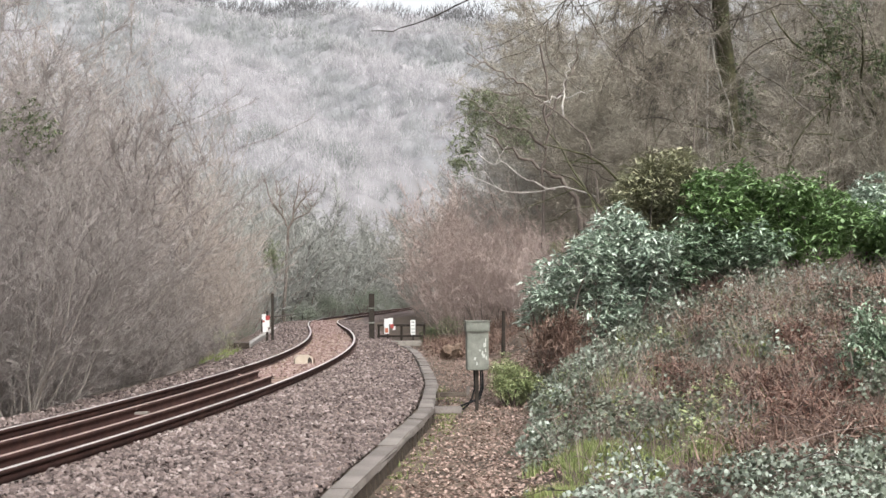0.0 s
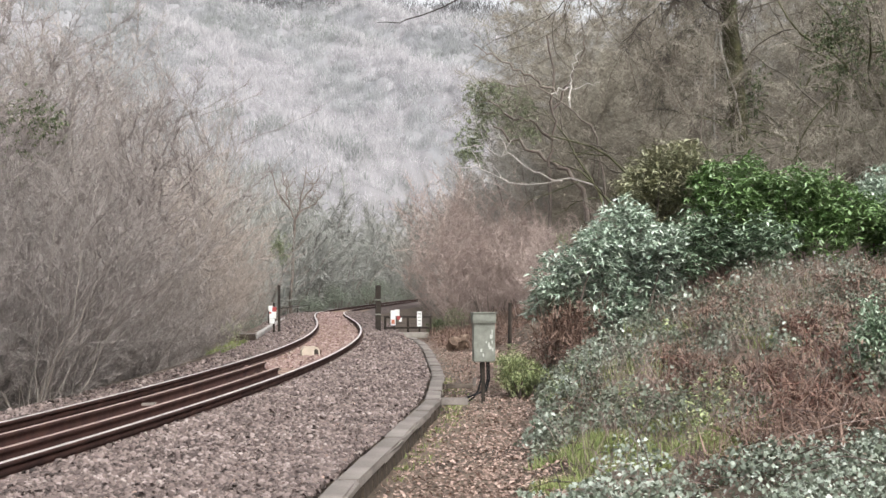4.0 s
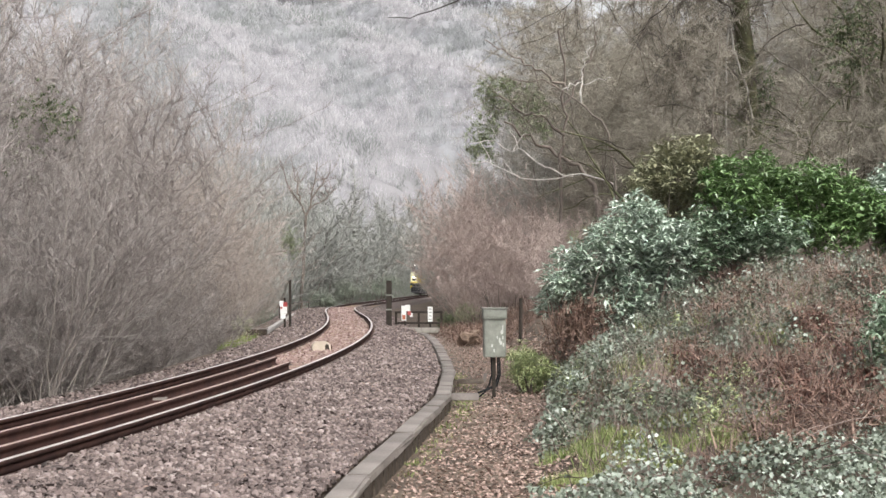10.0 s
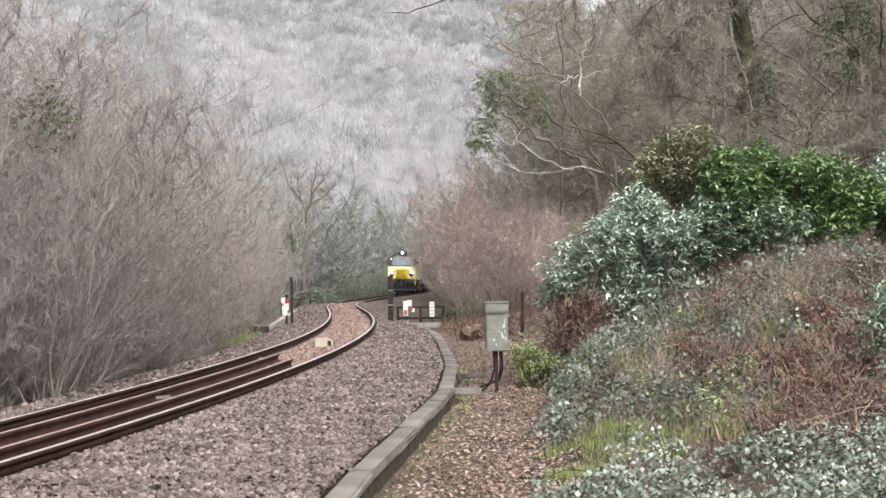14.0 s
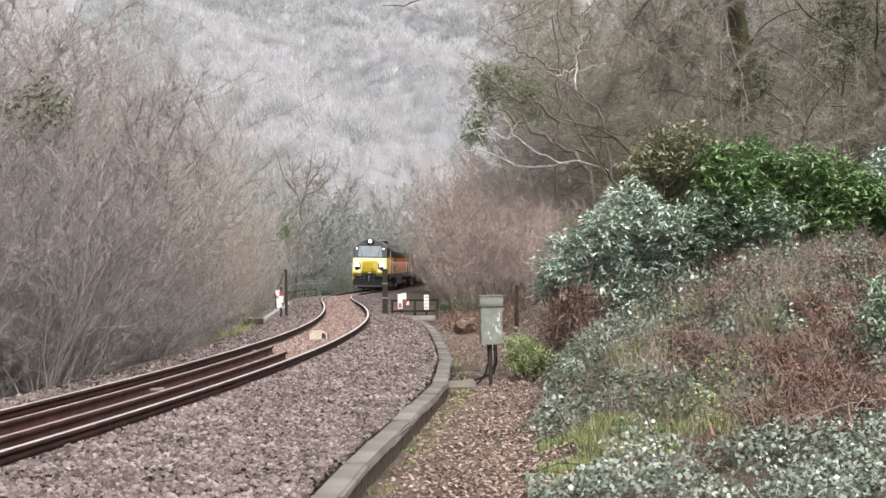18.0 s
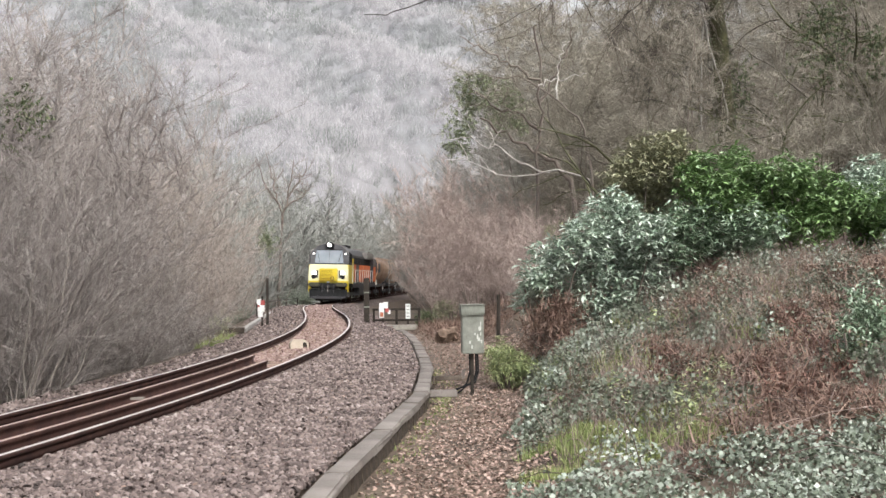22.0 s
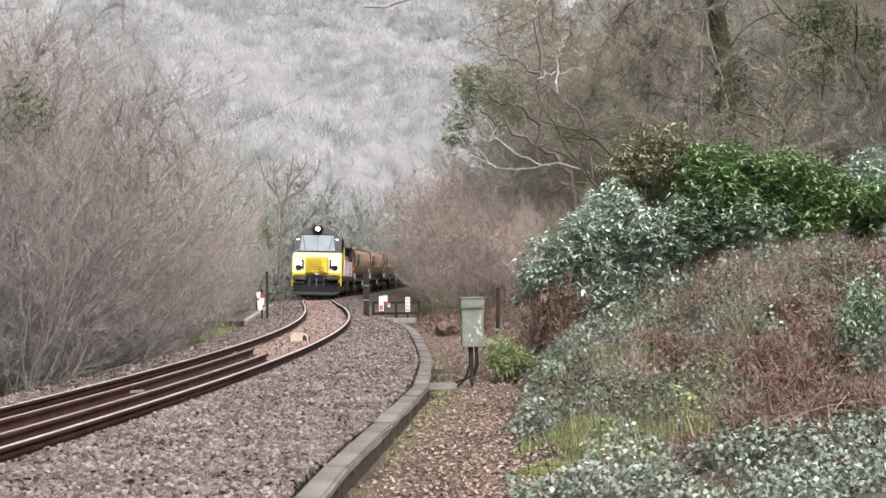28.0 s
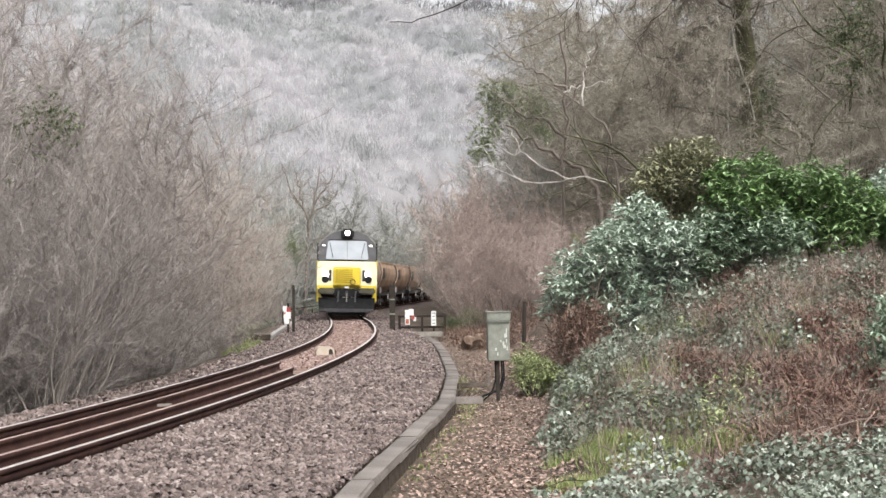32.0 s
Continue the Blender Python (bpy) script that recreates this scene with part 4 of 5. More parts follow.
def right_wood():
    kinds = []
    for k in range(4):
        T, C = bare_tree(1, 13, .06, .12, 36, 108, .75, .008, 1.1, .0, .08, .14, .26)
        kinds.append(tree_kind("bare_tree", "tall leafless woodland tree with mossy trunk", "tree", "slope wood", T, C, M["bark"], M["woodtwig"]))
    spots, sizes = [], []
    for row in range(9):
        for k in range(13):
            y = 29 + k * 6.0 + rng.uniform(-2.5, 2.5)
            x = float(toe(y)) + 5.2 + row * 2.6 + rng.uniform(-1.3, 1.3) + max(0, (34 - y)) * .25
            if y > 52:
                x = max(x - 2.5, 3.4 + row * 2.6) - (.8 if y > 70 else 0)
            spots.append((x, y))
            sizes.append(roofline(x, y, rng.uniform(.55, .95) * (.8 if row == 0 else 1), 13))
    near = [i for i, (x, y) in enumerate(spots) if y < 56]
    far = [i for i, (x, y) in enumerate(spots) if y >= 56]
    nspots, nsizes = [spots[i] for i in near], [sizes[i] for i in near]
    # the close-grown edge of the wood above the line
    for k in range(46):
        y = rng.uniform(48, 90)
        x = y * (.110 + .05 * k / 46 + rng.uniform(-.004, .004))
        nspots.append((x, y))
        nsizes.append(roofline(x, y, (1.5 + y * min(.25, .17 + .003 * k) * rng.uniform(.85, 1.1) - on_land(x, y)) / 13, 13))
    for k in range(34):
        y = rng.uniform(52, 92)
        x = y * rng.uniform(.17, .40)
        nspots.append((x, y))
        nsizes.append(max(.6, (1.5 + y * rng.uniform(.20, .27) - on_land(x, y)) / 13))
    plant(kinds, nspots, nsizes)
    # farther trees: same wood, with haze in the twig colour
    kinds = []
    for k in range(3):
        T, C = bare_tree(1, 13, .07, .05, 36, 100, .75, .009, 1.1, .0, .08, .08, .26)
        kinds.append(tree_kind("bare_tree", "tall leafless tree along the line, twigs paled for haze", "tree", "slope wood", T, C, M["bark"], M["palewood"]))
    spots, sizes = [spots[i] for i in far], [sizes[i] for i in far]
    for x, y, s in ((3.4, 60, .9), (4.4, 64, 1.1), (3.2, 70, 1.15), (4.6, 74, 1.35), (3.6, 80, 1.35), (3.0, 88, 1.4), (5.0, 84, 1.5), (3.8, 96, 1.5), (5.6, 68, 1.35), (6.0, 78, 1.5), (5.2, 66, 1.2), (6.6, 72, 1.45), (5.6, 76, 1.45), (7.0, 82, 1.5), (5.0, 60, 1.05), (6.2, 63, 1.2)):
        spots.append((x, y))
        sizes.append(roofline(x, y, s, 13))
    plant(kinds, spots, sizes)
    # red-brown shrubs along the line
    kinds = []
    for k in range(4):
        T, C = bare_tree(8, 4.6, .026, .55, 11, 60, .40, .0062, .75, .12, .06)
        kinds.append(tree_kind("bare_shrub", "leafless red-brown twiggy shrub beside the line", "shrub", "line-side shrubs", T, C, M["redtwig"], M["redtwig"]))
    rows = ((50, 1.6, 1), (52, 2.6, 1.1), (54, 1.65, 1.05), (57, 2.75, 1.25), (48, 3.2, .9), (60, 1.35, 1.15), (63, 2.55, 1.3), (67, 1.05, 1.25), (70, 2.75, 1.4), (75, 1.35, 1.4), (80, 2.35, 1.5), (86, 1.55, 1.5), (92, 2.75, 1.6), (46, 4.6, .85), (43, 3.2, .7), (55, 4.6, 1.2), (61, 4.5, 1.3), (100, 2.4, 1.6), (110, 4.0, 1.6), (120, 5.5, 1.6), (40, 4.0, .7), (37, 3.4, .55), (66, 4.0, 1.4), (74, 4.0, 1.5), (84, 3.4, 1.7), (96, 4.2, 1.8), (94, 1.7, 1.3), (98, 1.3, 1.3), (102, .9, 1.35), (106, .6, 1.45), (111, .5, 1.5), (115, .9, 1.55), (119, 1.6, 1.6), (90, 2.2, 1.2), (123, 2.2, 1.6), (113, .7, 1.4), (118, .9, 1.45))
    for k in range(3):
        T, C = bare_tree(8, 4.6, .026, .55, 11, 60, .40, .0066, .75, .12, .06)
        kinds.append(tree_kind("bare_shrub", "leafless twiggy shrub inside the curve, paled for haze", "shrub", "line-side shrubs", T, C, M["bark"], M["palewood"]))
    for lot, sel in ((kinds[:4], [q for q in rows if q[0] < 72]), (kinds[4:], [q for q in rows if q[0] >= 72])):
        plant(lot, [(x, y) for y, x, s in sel], [roofline(x, y, s, 4.6) for y, x, s in sel])
    # crooked mossy boughs that stand out of the wood
    for k in range(24):
        y = rng.uniform(33, 47)
        x = y * rng.uniform(.13, .36)
        if abs(x / y - .238) < .035:
            continue
        r = thing("mossy_bough", "crooked mossy bough in the slope wood", "branch", "mossy boughs")
        foot = (x, y, on_land(x, y) - .2)
        lean = (rng.normal(-.25, .35), rng.normal(0, .2), 1)
        main = limb(foot, lean, rng.uniform(3.5, 8), 11, .20, .02)
        T = Tubes()
        T.add(main, rng.uniform(.05, .085) * np.linspace(1, .25, 12), 6)
        link("stem", T.mesh("stem"), M["mossgreen" if k % 3 else "moss"], r)
        for j in range(6):
            p, _ = along(main, np.array([.25 + .12 * j]))
            side = limb(p[0], (rng.normal(-.2, .9), rng.normal(0, .4), rng.uniform(-.1, .6)), rng.uniform(1.0, 2.8), 7, .26, -.01)
            B = Tubes()
            B.add(side, .026 * np.linspace(1, .3, 8), 4)
            twigged(B, side, 26, .45, .007, .8, .05)
            tagged(link("side_branch", B.mesh("side_branch"), M["droop" if j % 2 else "mossgreen"], r), kind="stuff")
    under = []
    for k in range(2):
        T, C = bare_tree(6, 2.6, .018, .7, 8, 40, .34, .006, .8, .08, .06)
        under.append(tree_kind("undergrowth_shrub", "low brown twiggy undergrowth in the slope wood", "shrub", "undergrowth", T, C, M["moss"], M["woodtwig"]))
    spots = [(rng.uniform(6.5, 17), rng.uniform(27, 52)) for _ in range(30)]
    plant(under, spots, rng.uniform(.7, 1.4, 30))


right_wood()


def feature_trees():
    # the thick mossy trunk that stands above the bushes
    r = thing("mossy_tree", "thick mossy tree trunk with drooping fine branches", "tree")
    x, y = 9.0, 38.0
    g = on_land(x, y)
    T, C = Tubes(), Tubes()
    main = np.stack([np.interp(np.linspace(0, 1, 13), [0, .35, .5, .62, .75, 1], [9.24, 9.2, 9.1, 8.95, 8.8, 8.65]), np.full(13, y), np.linspace(g - .4, 12.6, 13)], 1)
    main[1:-1] += rng.normal(0, .035, (11, 3))
    T.add(main, np.linspace(.30, .22, 13), 10)
    for k in range(12):
        p, _ = along(main, np.array([.36 + .05 * k]))
        side = limb(p[0], (rng.uniform(-1, .6), rng.uniform(-.9, .3), rng.uniform(-.1, .5)), rng.uniform(2.5, 4.5), 7, .22, -.08)
        C.add(side, .026 * np.linspace(1, .3, 8), 4)
        for j in range(6):
            p2, _ = along(side, np.array([rng.uniform(.25, 1)]))
            sub = limb(p2[0], (rng.normal(0, .6), rng.normal(0, .4), -.5), rng.uniform(.6, 1.6), 5, .22, -.06)
            C.add(sub, .016 * np.linspace(1, .35, 6), 3)
            twigged(C, sub, 20, .4, .008, .8, -.2)
    # drooping boughs towards the line
    for ctrl, n in (([(9, 38, 10.2), (7.4, 37, 10.6), (5.6, 36, 10.2), (4.2, 35.5, 9.6), (3.2, 35, 8.6)], 22), ([(9, 38, 9.0), (7.6, 36.5, 9.6), (6.2, 35, 9.0), (5.2, 34.5, 7.9)], 12), ([(9, 38, 11), (6, 37, 11.2), (1.5, 36, 9.7), (-.4, 36, 8.8), (-1.4, 36, 8.75)], 0)):
        ctrl = np.array(ctrl)
        q = np.linspace(0, 1, 15)
        line = np.stack([np.interp(q, np.linspace(0, 1, len(ctrl)), ctrl[:, i]) for i in range(3)], 1)
        line[1:-1] += rng.normal(0, .07 if n else .025, (13, 3))
        B = Tubes()
        B.add(line, np.linspace(.035, .011, 15), 5)
        link("bough", B.mesh("bough"), M["timber"], r)
        for j in range(n):
            p2, _ = along(line, np.array([rng.uniform(.25, 1)]))
            sub = limb(p2[0], (rng.normal(-.15, .4), rng.normal(0, .3), -.7), rng.uniform(.7, 2.6), 6, .2, -.04)
            C.add(sub, .016 * np.linspace(1, .35, 7), 3)
            twigged(C, sub, 16, .4, .0075, .7, -.25)
    # many fine drooping boughs
    for k in range(26):
        z = rng.uniform(7.5, 12.5)
        side = limb((9, 38, z), (rng.uniform(-1, .35), rng.uniform(-.9, .5), rng.uniform(.0, .45)), rng.uniform(2.2, 5.2), 8, .16, -.05)
        C.add(side, np.linspace(.024, .008, 9), 4)
        for j in range(24):
            p2, _ = along(side, np.array([rng.uniform(.2, 1)]))
            sub = limb(p2[0], (rng.normal(0, .5), rng.normal(0, .4), -.6), rng.uniform(.5, 1.8), 5, .24, -.07)
            C.add(sub, .011 * np.linspace(1, .35, 6), 3)
            twigged(C, sub, 26, .35, .0055, .8, -.2)
    P, _ = along(main, rng.uniform(.0, .75, 900))
    a = rng.uniform(0, math.tau, 900)
    P = P + np.stack([np.cos(a), np.sin(a), 0 * a], 1) * rng.uniform(.2, .34, (900, 1))
    v, f = leaves(P, .09, -.6, 1.0, 1.5)
    link("trunk", T.mesh("trunk"), M["moss"], r)
    link("ivy", raw("ivy", v, f), M["yew"], r, "ivy climbing the trunk")
    link("crown", C.mesh("crown"), M["droop"], r, "dark drooping fine branches")
    for q in (((8.55, 37.8, 11.5), (8.45, 37.6, 9.9), (8.35, 37.6, 7.8), (8.3, 37.7, 5.2)), ((8.3, 37.5, 9.4), (8.62, 37.5, 7.9), (9.05, 37.6, 6.5), (9.2, 37.7, 5.6))):
        V = Tubes()
        V.add(np.stack([np.interp(np.linspace(0, 1, 12), np.linspace(0, 1, 4), [p[i] for p in q]) for i in range(3)], 1) + rng.normal(0, .03, (12, 3)), np.linspace(.035, .02, 12), 5)
        link("vine", V.mesh("vine"), M["palewood"], r, "pale mossy climbing stem")
    # dark forked tree in front of the far hill
    r = thing("bare_tree", "dark forked leafless tree before the far hillside", "tree")
    g = on_land(-11.4, 108)
    T, C = Tubes(), Tubes()
    forks = ([(-11.4, g - .4), (-11.3, g + 6), (-11.15, 6.4), (-10.9, 7.4), (-10.5, 8.9), (-10.05, 11.3)], [(-11.15, 6.6), (-11.6, 7.8), (-12.7, 9.4), (-13.35, 11.4)], [(-11.5, 7.7), (-11.9, 9.2), (-12.2, 10.8)], [(-10.75, 8.0), (-9.9, 9.3), (-9.2, 10.4)], [(-10.9, 7.4), (-9.8, 7.9), (-8.9, 8.9)])
    for n, ctrl in enumerate(forks):
        c = np.array(ctrl)
        q = np.linspace(0, 1, 14)
        line = np.stack([np.interp(q, np.linspace(0, 1, len(c)), c[:, 0]), 108 + .4 * n * q, np.interp(q, np.linspace(0, 1, len(c)), c[:, 1])], 1)
        line[1:] += rng.normal(0, .07, (13, 3))
        T.add(line, np.linspace(.17 if n == 0 else .085, .03, 14), 6)
        for j in range(9):
            p, _ = along(line, np.array([rng.uniform(.55 if n == 0 else .35, 1)]))
            side = limb(p[0], (rng.normal(0, .8), rng.normal(0, .5), rng.uniform(.1, 1)), rng.uniform(.8, 2.2), 5, .2, .05)
            C.add(side, .03 * np.linspace(1, .4, 6), 3)
            twigged(C, side, 14, .6, .010, .8, .2)
    link("trunk", T.mesh("trunk"), M["bark"], r)
    link("crown", C.mesh("crown"), M["bark"], r)
    # grey-green trees on the valley floor beyond the curve
    kinds = []
    for k in range(3):
        T, C = bare_tree(4, 7.0, .06, .35, 10, 70, .55, .020, .8, .08, .08)
        kinds.append(tree_kind("valley_tree", "leafless tree beyond the curve, misted grey-green", "tree", "valley trees", T, C, M["bark"], M["midwood"]))
    spots = [(line_x(y) - rng.uniform(8, 19), y) for y in np.linspace(92, 165, 34)]
    spots += [(line_x(y) - rng.uniform(6, 17), y) for y in np.linspace(158, 205, 18)]
    tall = [rng.uniform(1.0, 1.4) * (1 if y < 104 else 1.45) for x, y in spots]
    plant(kinds, [(float(x), float(y)) for x, y in spots], tall)
    # pale birch with low spreading limbs
    r = thing("birch_tree", "pale bare birch with long low limbs", "tree")

    def bough(name, ctrl, r0, r1):
        ctrl = np.array(ctrl, float)
        q = np.linspace(0, 1, 14)
        k = np.linspace(0, 1, len(ctrl))
        line = np.stack([np.interp(q, k, ctrl[:, i]) for i in range(3)], 1)
        line[1:-1] += rng.normal(0, .06, (12, 3))
        T = Tubes()
        T.add(line, np.linspace(r0, r1, 14), 5)
        link(name, T.mesh(name), M["bark" if name == "trunk" else "birch"], r)
        return line

    g = on_land(6.0, 44.5)
    pts = lambda *xz: [(x, 44.5 + .15 * math.sin(3 * x), z) for x, z in xz]
    bough("trunk", pts((6.05, g - .3), (5.95, 4.4), (5.92, 5.5), (5.77, 6.4), (5.39, 7.05), (5.0, 7.4), (4.23, 7.97), (3.36, 8.23), (2.48, 8.37)), .05, .016)
    bough("limb", pts((4.23, 7.97), (5.0, 8.2), (5.9, 8.35)), .03, .012)
    bough("limb", pts((4.9, 7.5), (4.9, 8.6), (5.2, 9.6)), .035, .015)
    low = bough("limb", pts((5.95, 4.7), (5.2, 5.05), (4.4, 5.0), (3.05, 4.92), (2.27, 5.22), (1.69, 5.39), (1.0, 5.44)), .03, .014)
    mid_ = bough("limb", pts((4.6, 4.98), (3.9, 5.2), (3.44, 5.42), (3.05, 5.72), (2.55, 5.85), (2.18, 6.02), (1.93, 6.36), (1.79, 6.64)), .03, .014)
    for line, at, way in ((mid_, .55, (.1, 0, 1)), (mid_, .6, (.5, 0, .7)), (mid_, .8, (-.8, 0, .2)), (low, .8, (-.2, 0, .7)), (low, .55, (-.6, 0, .6))):
        p, _ = along(line, np.array([at]))
        T = Tubes()
        T.add(limb(p[0], way, .8, 5, .25, .02), .018 * np.linspace(1, .5, 6), 4)
        link("side_shoot", T.mesh("side_shoot"), M["birch"], r)
    # the dark spreading limbs of the tree behind it
    r = thing("mossy_tree", "dark leaning tree with spreading mossy limbs", "tree")
    for ctrl, r0, r1 in ((((4.3, g - .4), (4.31, 5.0), (4.42, 6.9), (4.45, 8.3), (4.2, 10.2)), .06, .035), (((5.6, g), (5.57, 4.6), (4.9, 5.4), (4.21, 5.75), (3.63, 6.1), (3.06, 6.5), (2.28, 7.0)), .10, .03), (((4.42, 6.5), (3.6, 7.2), (2.9, 7.3), (2.1, 7.9)), .06, .02), (((4.45, 8.2), (3.4, 8.9), (2.6, 9.2), (1.6, 9.9)), .05, .015), (((4.4, 7.6), (5.2, 8.9), (5.6, 10.2)), .05, .02)):
        c = np.array(ctrl)
        q = np.linspace(0, 1, 16)
        line = np.stack([np.interp(q, np.linspace(0, 1, len(c)), c[:, 0]), np.full(16, 45.6), np.interp(q, np.linspace(0, 1, len(c)), c[:, 1])], 1)
        line[1:-1] += rng.normal(0, .06, (14, 3))
        T, C = Tubes(), Tubes()
        T.add(line, np.linspace(r0, r1, 16), 6)
        link("limb", T.mesh("limb"), M["bark"], r)
        for j in range(9):
            p, _ = along(line, np.array([rng.uniform(.4, 1)]))
            side = limb(p[0], (rng.normal(-.3, .8), rng.normal(0, .4), rng.uniform(-.2, .8)), rng.uniform(.8, 2.0), 5, .2, .03)
            C.add(side, .018 * np.linspace(1, .4, 6), 3)
            twigged(C, side, 30, .45, .0075, .8, .1)
        tagged(link("crown", C.mesh("crown"), M["woodtwig"], r), kind="stuff")


feature_trees()


def leaf_bush(name, label, x, y, rx, ry, h, count, size, material, base=0.0, wide=1.0, low=.35, cat="bush"):
    """An evergreen bush: stems and whorls of leaves round lumpy lobes."""
    g = on_land(x, y) + base
    r = thing(name, label, cat, m=pose(x, y, g))
    T = Tubes()
    lobes = []
    for k in range(14):
        a, q = rng.uniform(0, math.tau), math.sqrt(rng.uniform(0, 1)) * .78
        c = np.array((rx * q * math.cos(a), ry * q * math.sin(a), h * rng.uniform(low, .76) * (1.05 - .35 * q)))
        lobes.append((c, rng.uniform(.2, .5)))
        T.add(limb((.2 * math.cos(a), .2 * math.sin(a), -.2 - base), c + (0, 0, .4), np.linalg.norm(c), 4, .1, .02), .03 * np.linspace(1, .4, 5), 4)
    link("stem_clump", T.mesh("stem_clump"), M["bark"], r)
    P = []
    for c, q in lobes:
        k = count // len(lobes)
        d = rng.normal(0, 1, (k, 3))
        d /= np.linalg.norm(d, axis=1)[:, None]
        d[:, 2] = d[:, 2] * .9 + .1
        s = rng.uniform(.55, 1.08, k)[:, None]
        P.append(c + d * s * np.array((rx, ry, h * .6)) * q * 1.25)
    P = np.concatenate(P)
    k = 6
    C = np.repeat(P, k, 0)
    yaw = rng.uniform(0, math.tau, len(P)).repeat(k) + np.tile(np.arange(k) * math.tau / k, len(P)) + rng.normal(0, .25, len(C))
    R = turns(yaw, rng.normal(-.30, .55, len(C)), rng.normal(0, .25, len(C)))
    S = size * rng.uniform(.7, 1.25, len(C))
    v, f = scatter(np.array(LEAF_V) * (.66 * wide, 1, 1), LEAF_F, R * S[:, None, None], C)
    link("foliage", raw("foliage", v, f), material, r)
    return r


EB = "evergreen_bush"
blue, bright = "blue-green glossy broad-leaved evergreen bush on the bank", "bright green glossy broad-leaved evergreen bush on the bank"


def lobed_bush(label, lobes, material, size=.13, droop=-.12):
    """A broad-leaved evergreen: stems up to leafy lobes (x, y, z, radius), each clad in whorls of drooping leaves."""
    cx, cy = sum(q[0] for q in lobes) / len(lobes), sum(q[1] for q in lobes) / len(lobes)
    g = on_land(cx, cy)
    r = thing(EB, label, "bush", m=pose(cx, cy, g))
    T, P, D = Tubes(), [], []
    for x, y, z, q in lobes:
        c = np.array((x - cx, y - cy, z - g))
        foot = np.array((c[0] * .45, c[1] * .45 + .1, on_land(cx + c[0] * .45, cy + c[1] * .45 + .1) - g - .15))
        T.add(limb(foot, c - foot, np.linalg.norm(c - foot), 5, .08, .01), .028 * np.linspace(1, .4, 6), 5)
        k = int(1150 * q * q) + 24
        d = rng.normal(0, 1, (k, 3))
        d /= np.linalg.norm(d, axis=1)[:, None]
        d[:, 2] = d[:, 2] * .9 + .12
        lump = 1 + .22 * np.sin(5 * d[:, :1] + 9 * x) * np.cos(4 * d[:, 2:] + 7 * z)
        P.append(c + d * q * 1.12 * lump * np.where(rng.uniform(0, 1, (k, 1)) < .72, rng.uniform(.84, 1.22, (k, 1)) ** 1.4, rng.uniform(.35, .86, (k, 1))))
        D.append(d)
    link("stem_clump", T.mesh("stem_clump"), M["bark"], r)
    P, D = np.concatenate(P), np.concatenate(D)
    k = 7
    C = np.repeat(P, k, 0)
    yaw = rng.uniform(0, math.tau, len(P)).repeat(k) + np.tile(np.arange(k) * math.tau / k, len(P)) + rng.normal(0, .3, len(C))
    R = turns(yaw, rng.normal(droop, .38, len(C)), rng.normal(0, .3, len(C)))
    S = size * rng.uniform(.65, 1.25, len(C)) * rng.uniform(.8, 1.15, len(P)).repeat(k)
    v, f = scatter(np.array(LEAF_V) * (.62, 1, 1), LEAF_F, R * S[:, None, None], C)
    link("foliage", raw("foliage", v, f), material, r)
    return r


lobed_bush(blue, [(1.96, 21.4, 1.39, .26), (2.23, 21.7, 1.67, .28), (1.92, 22.0, 1.05, .24), (2.5, 21.5, 1.86, .28), (2.2, 21.9, 1.1, .26), (2.7, 22.2, 1.5, .34)], M["rhodoblue"])
lobed_bush(blue, [(2.85, 21.7, 2.14, .33), (3.23, 22.0, 2.43, .33), (3.56, 22.3, 2.54, .26), (3.01, 21.8, 1.67, .38), (3.53, 22.1, 1.96, .43), (3.84, 21.7, 2.04, .38), (3.12, 21.8, 1.14, .33), (3.65, 22.1, 1.38, .38), (2.9, 21.6, .91, .24), (3.96, 22.1, 1.57, .30)], M["rhodoblue"])
lobed_bush("dark blue-green glossy broad-leaved evergreen bush on the bank", [(4.24, 22.1, 2.15, .34), (4.75, 22.4, 2.25, .39), (5.21, 22.7, 2.16, .39), (4.51, 22.2, 1.76, .26), (5.47, 22.5, 2.06, .39), (5.83, 22.1, 2.15, .36)], M["rhodomix"])
lobed_bush("olive-green broad-leaved evergreen bush above the bank", [(3.59, 23.1, 3.2, .25), (3.95, 23.4, 3.48, .31), (4.37, 23.7, 3.72, .31), (4.63, 23.2, 3.68, .30), (4.18, 23.5, 3.22, .41), (4.5, 23.1, 3.28, .41), (3.84, 23.4, 2.95, .31), (4.41, 23.7, 2.92, .38), (4.78, 23.2, 3.19, .32), (4.3, 23.4, 2.5, .40)], M["olive"], .115)
lobed_bush(bright, [(5.01, 22.7, 2.95, .40), (5.49, 23.0, 3.25, .36), (5.87, 23.3, 3.09, .40), (5.24, 22.8, 2.66, .42), (5.87, 23.1, 2.57, .45), (4.91, 22.7, 3.22, .25), (6.19, 23.0, 3.05, .33)], M["rhodo"])
lobed_bush(bright, [(6.53, 22.8, 3.12, .32), (7.02, 23.1, 3.12, .33), (6.81, 23.4, 2.68, .45), (7.17, 22.9, 2.66, .40), (6.45, 23.2, 2.37, .40), (6.91, 22.8, 2.25, .40)], M["rhodo"])
lobed_bush(bright, [(7.45, 22.9, 2.62, .32), (7.85, 23.2, 2.55, .38), (8.06, 23.5, 2.27, .40), (8.3, 23.0, 2.52, .38), (8.31, 23.3, 2.17, .40), (8.74, 22.9, 2.35, .50)], M["rhodo"])
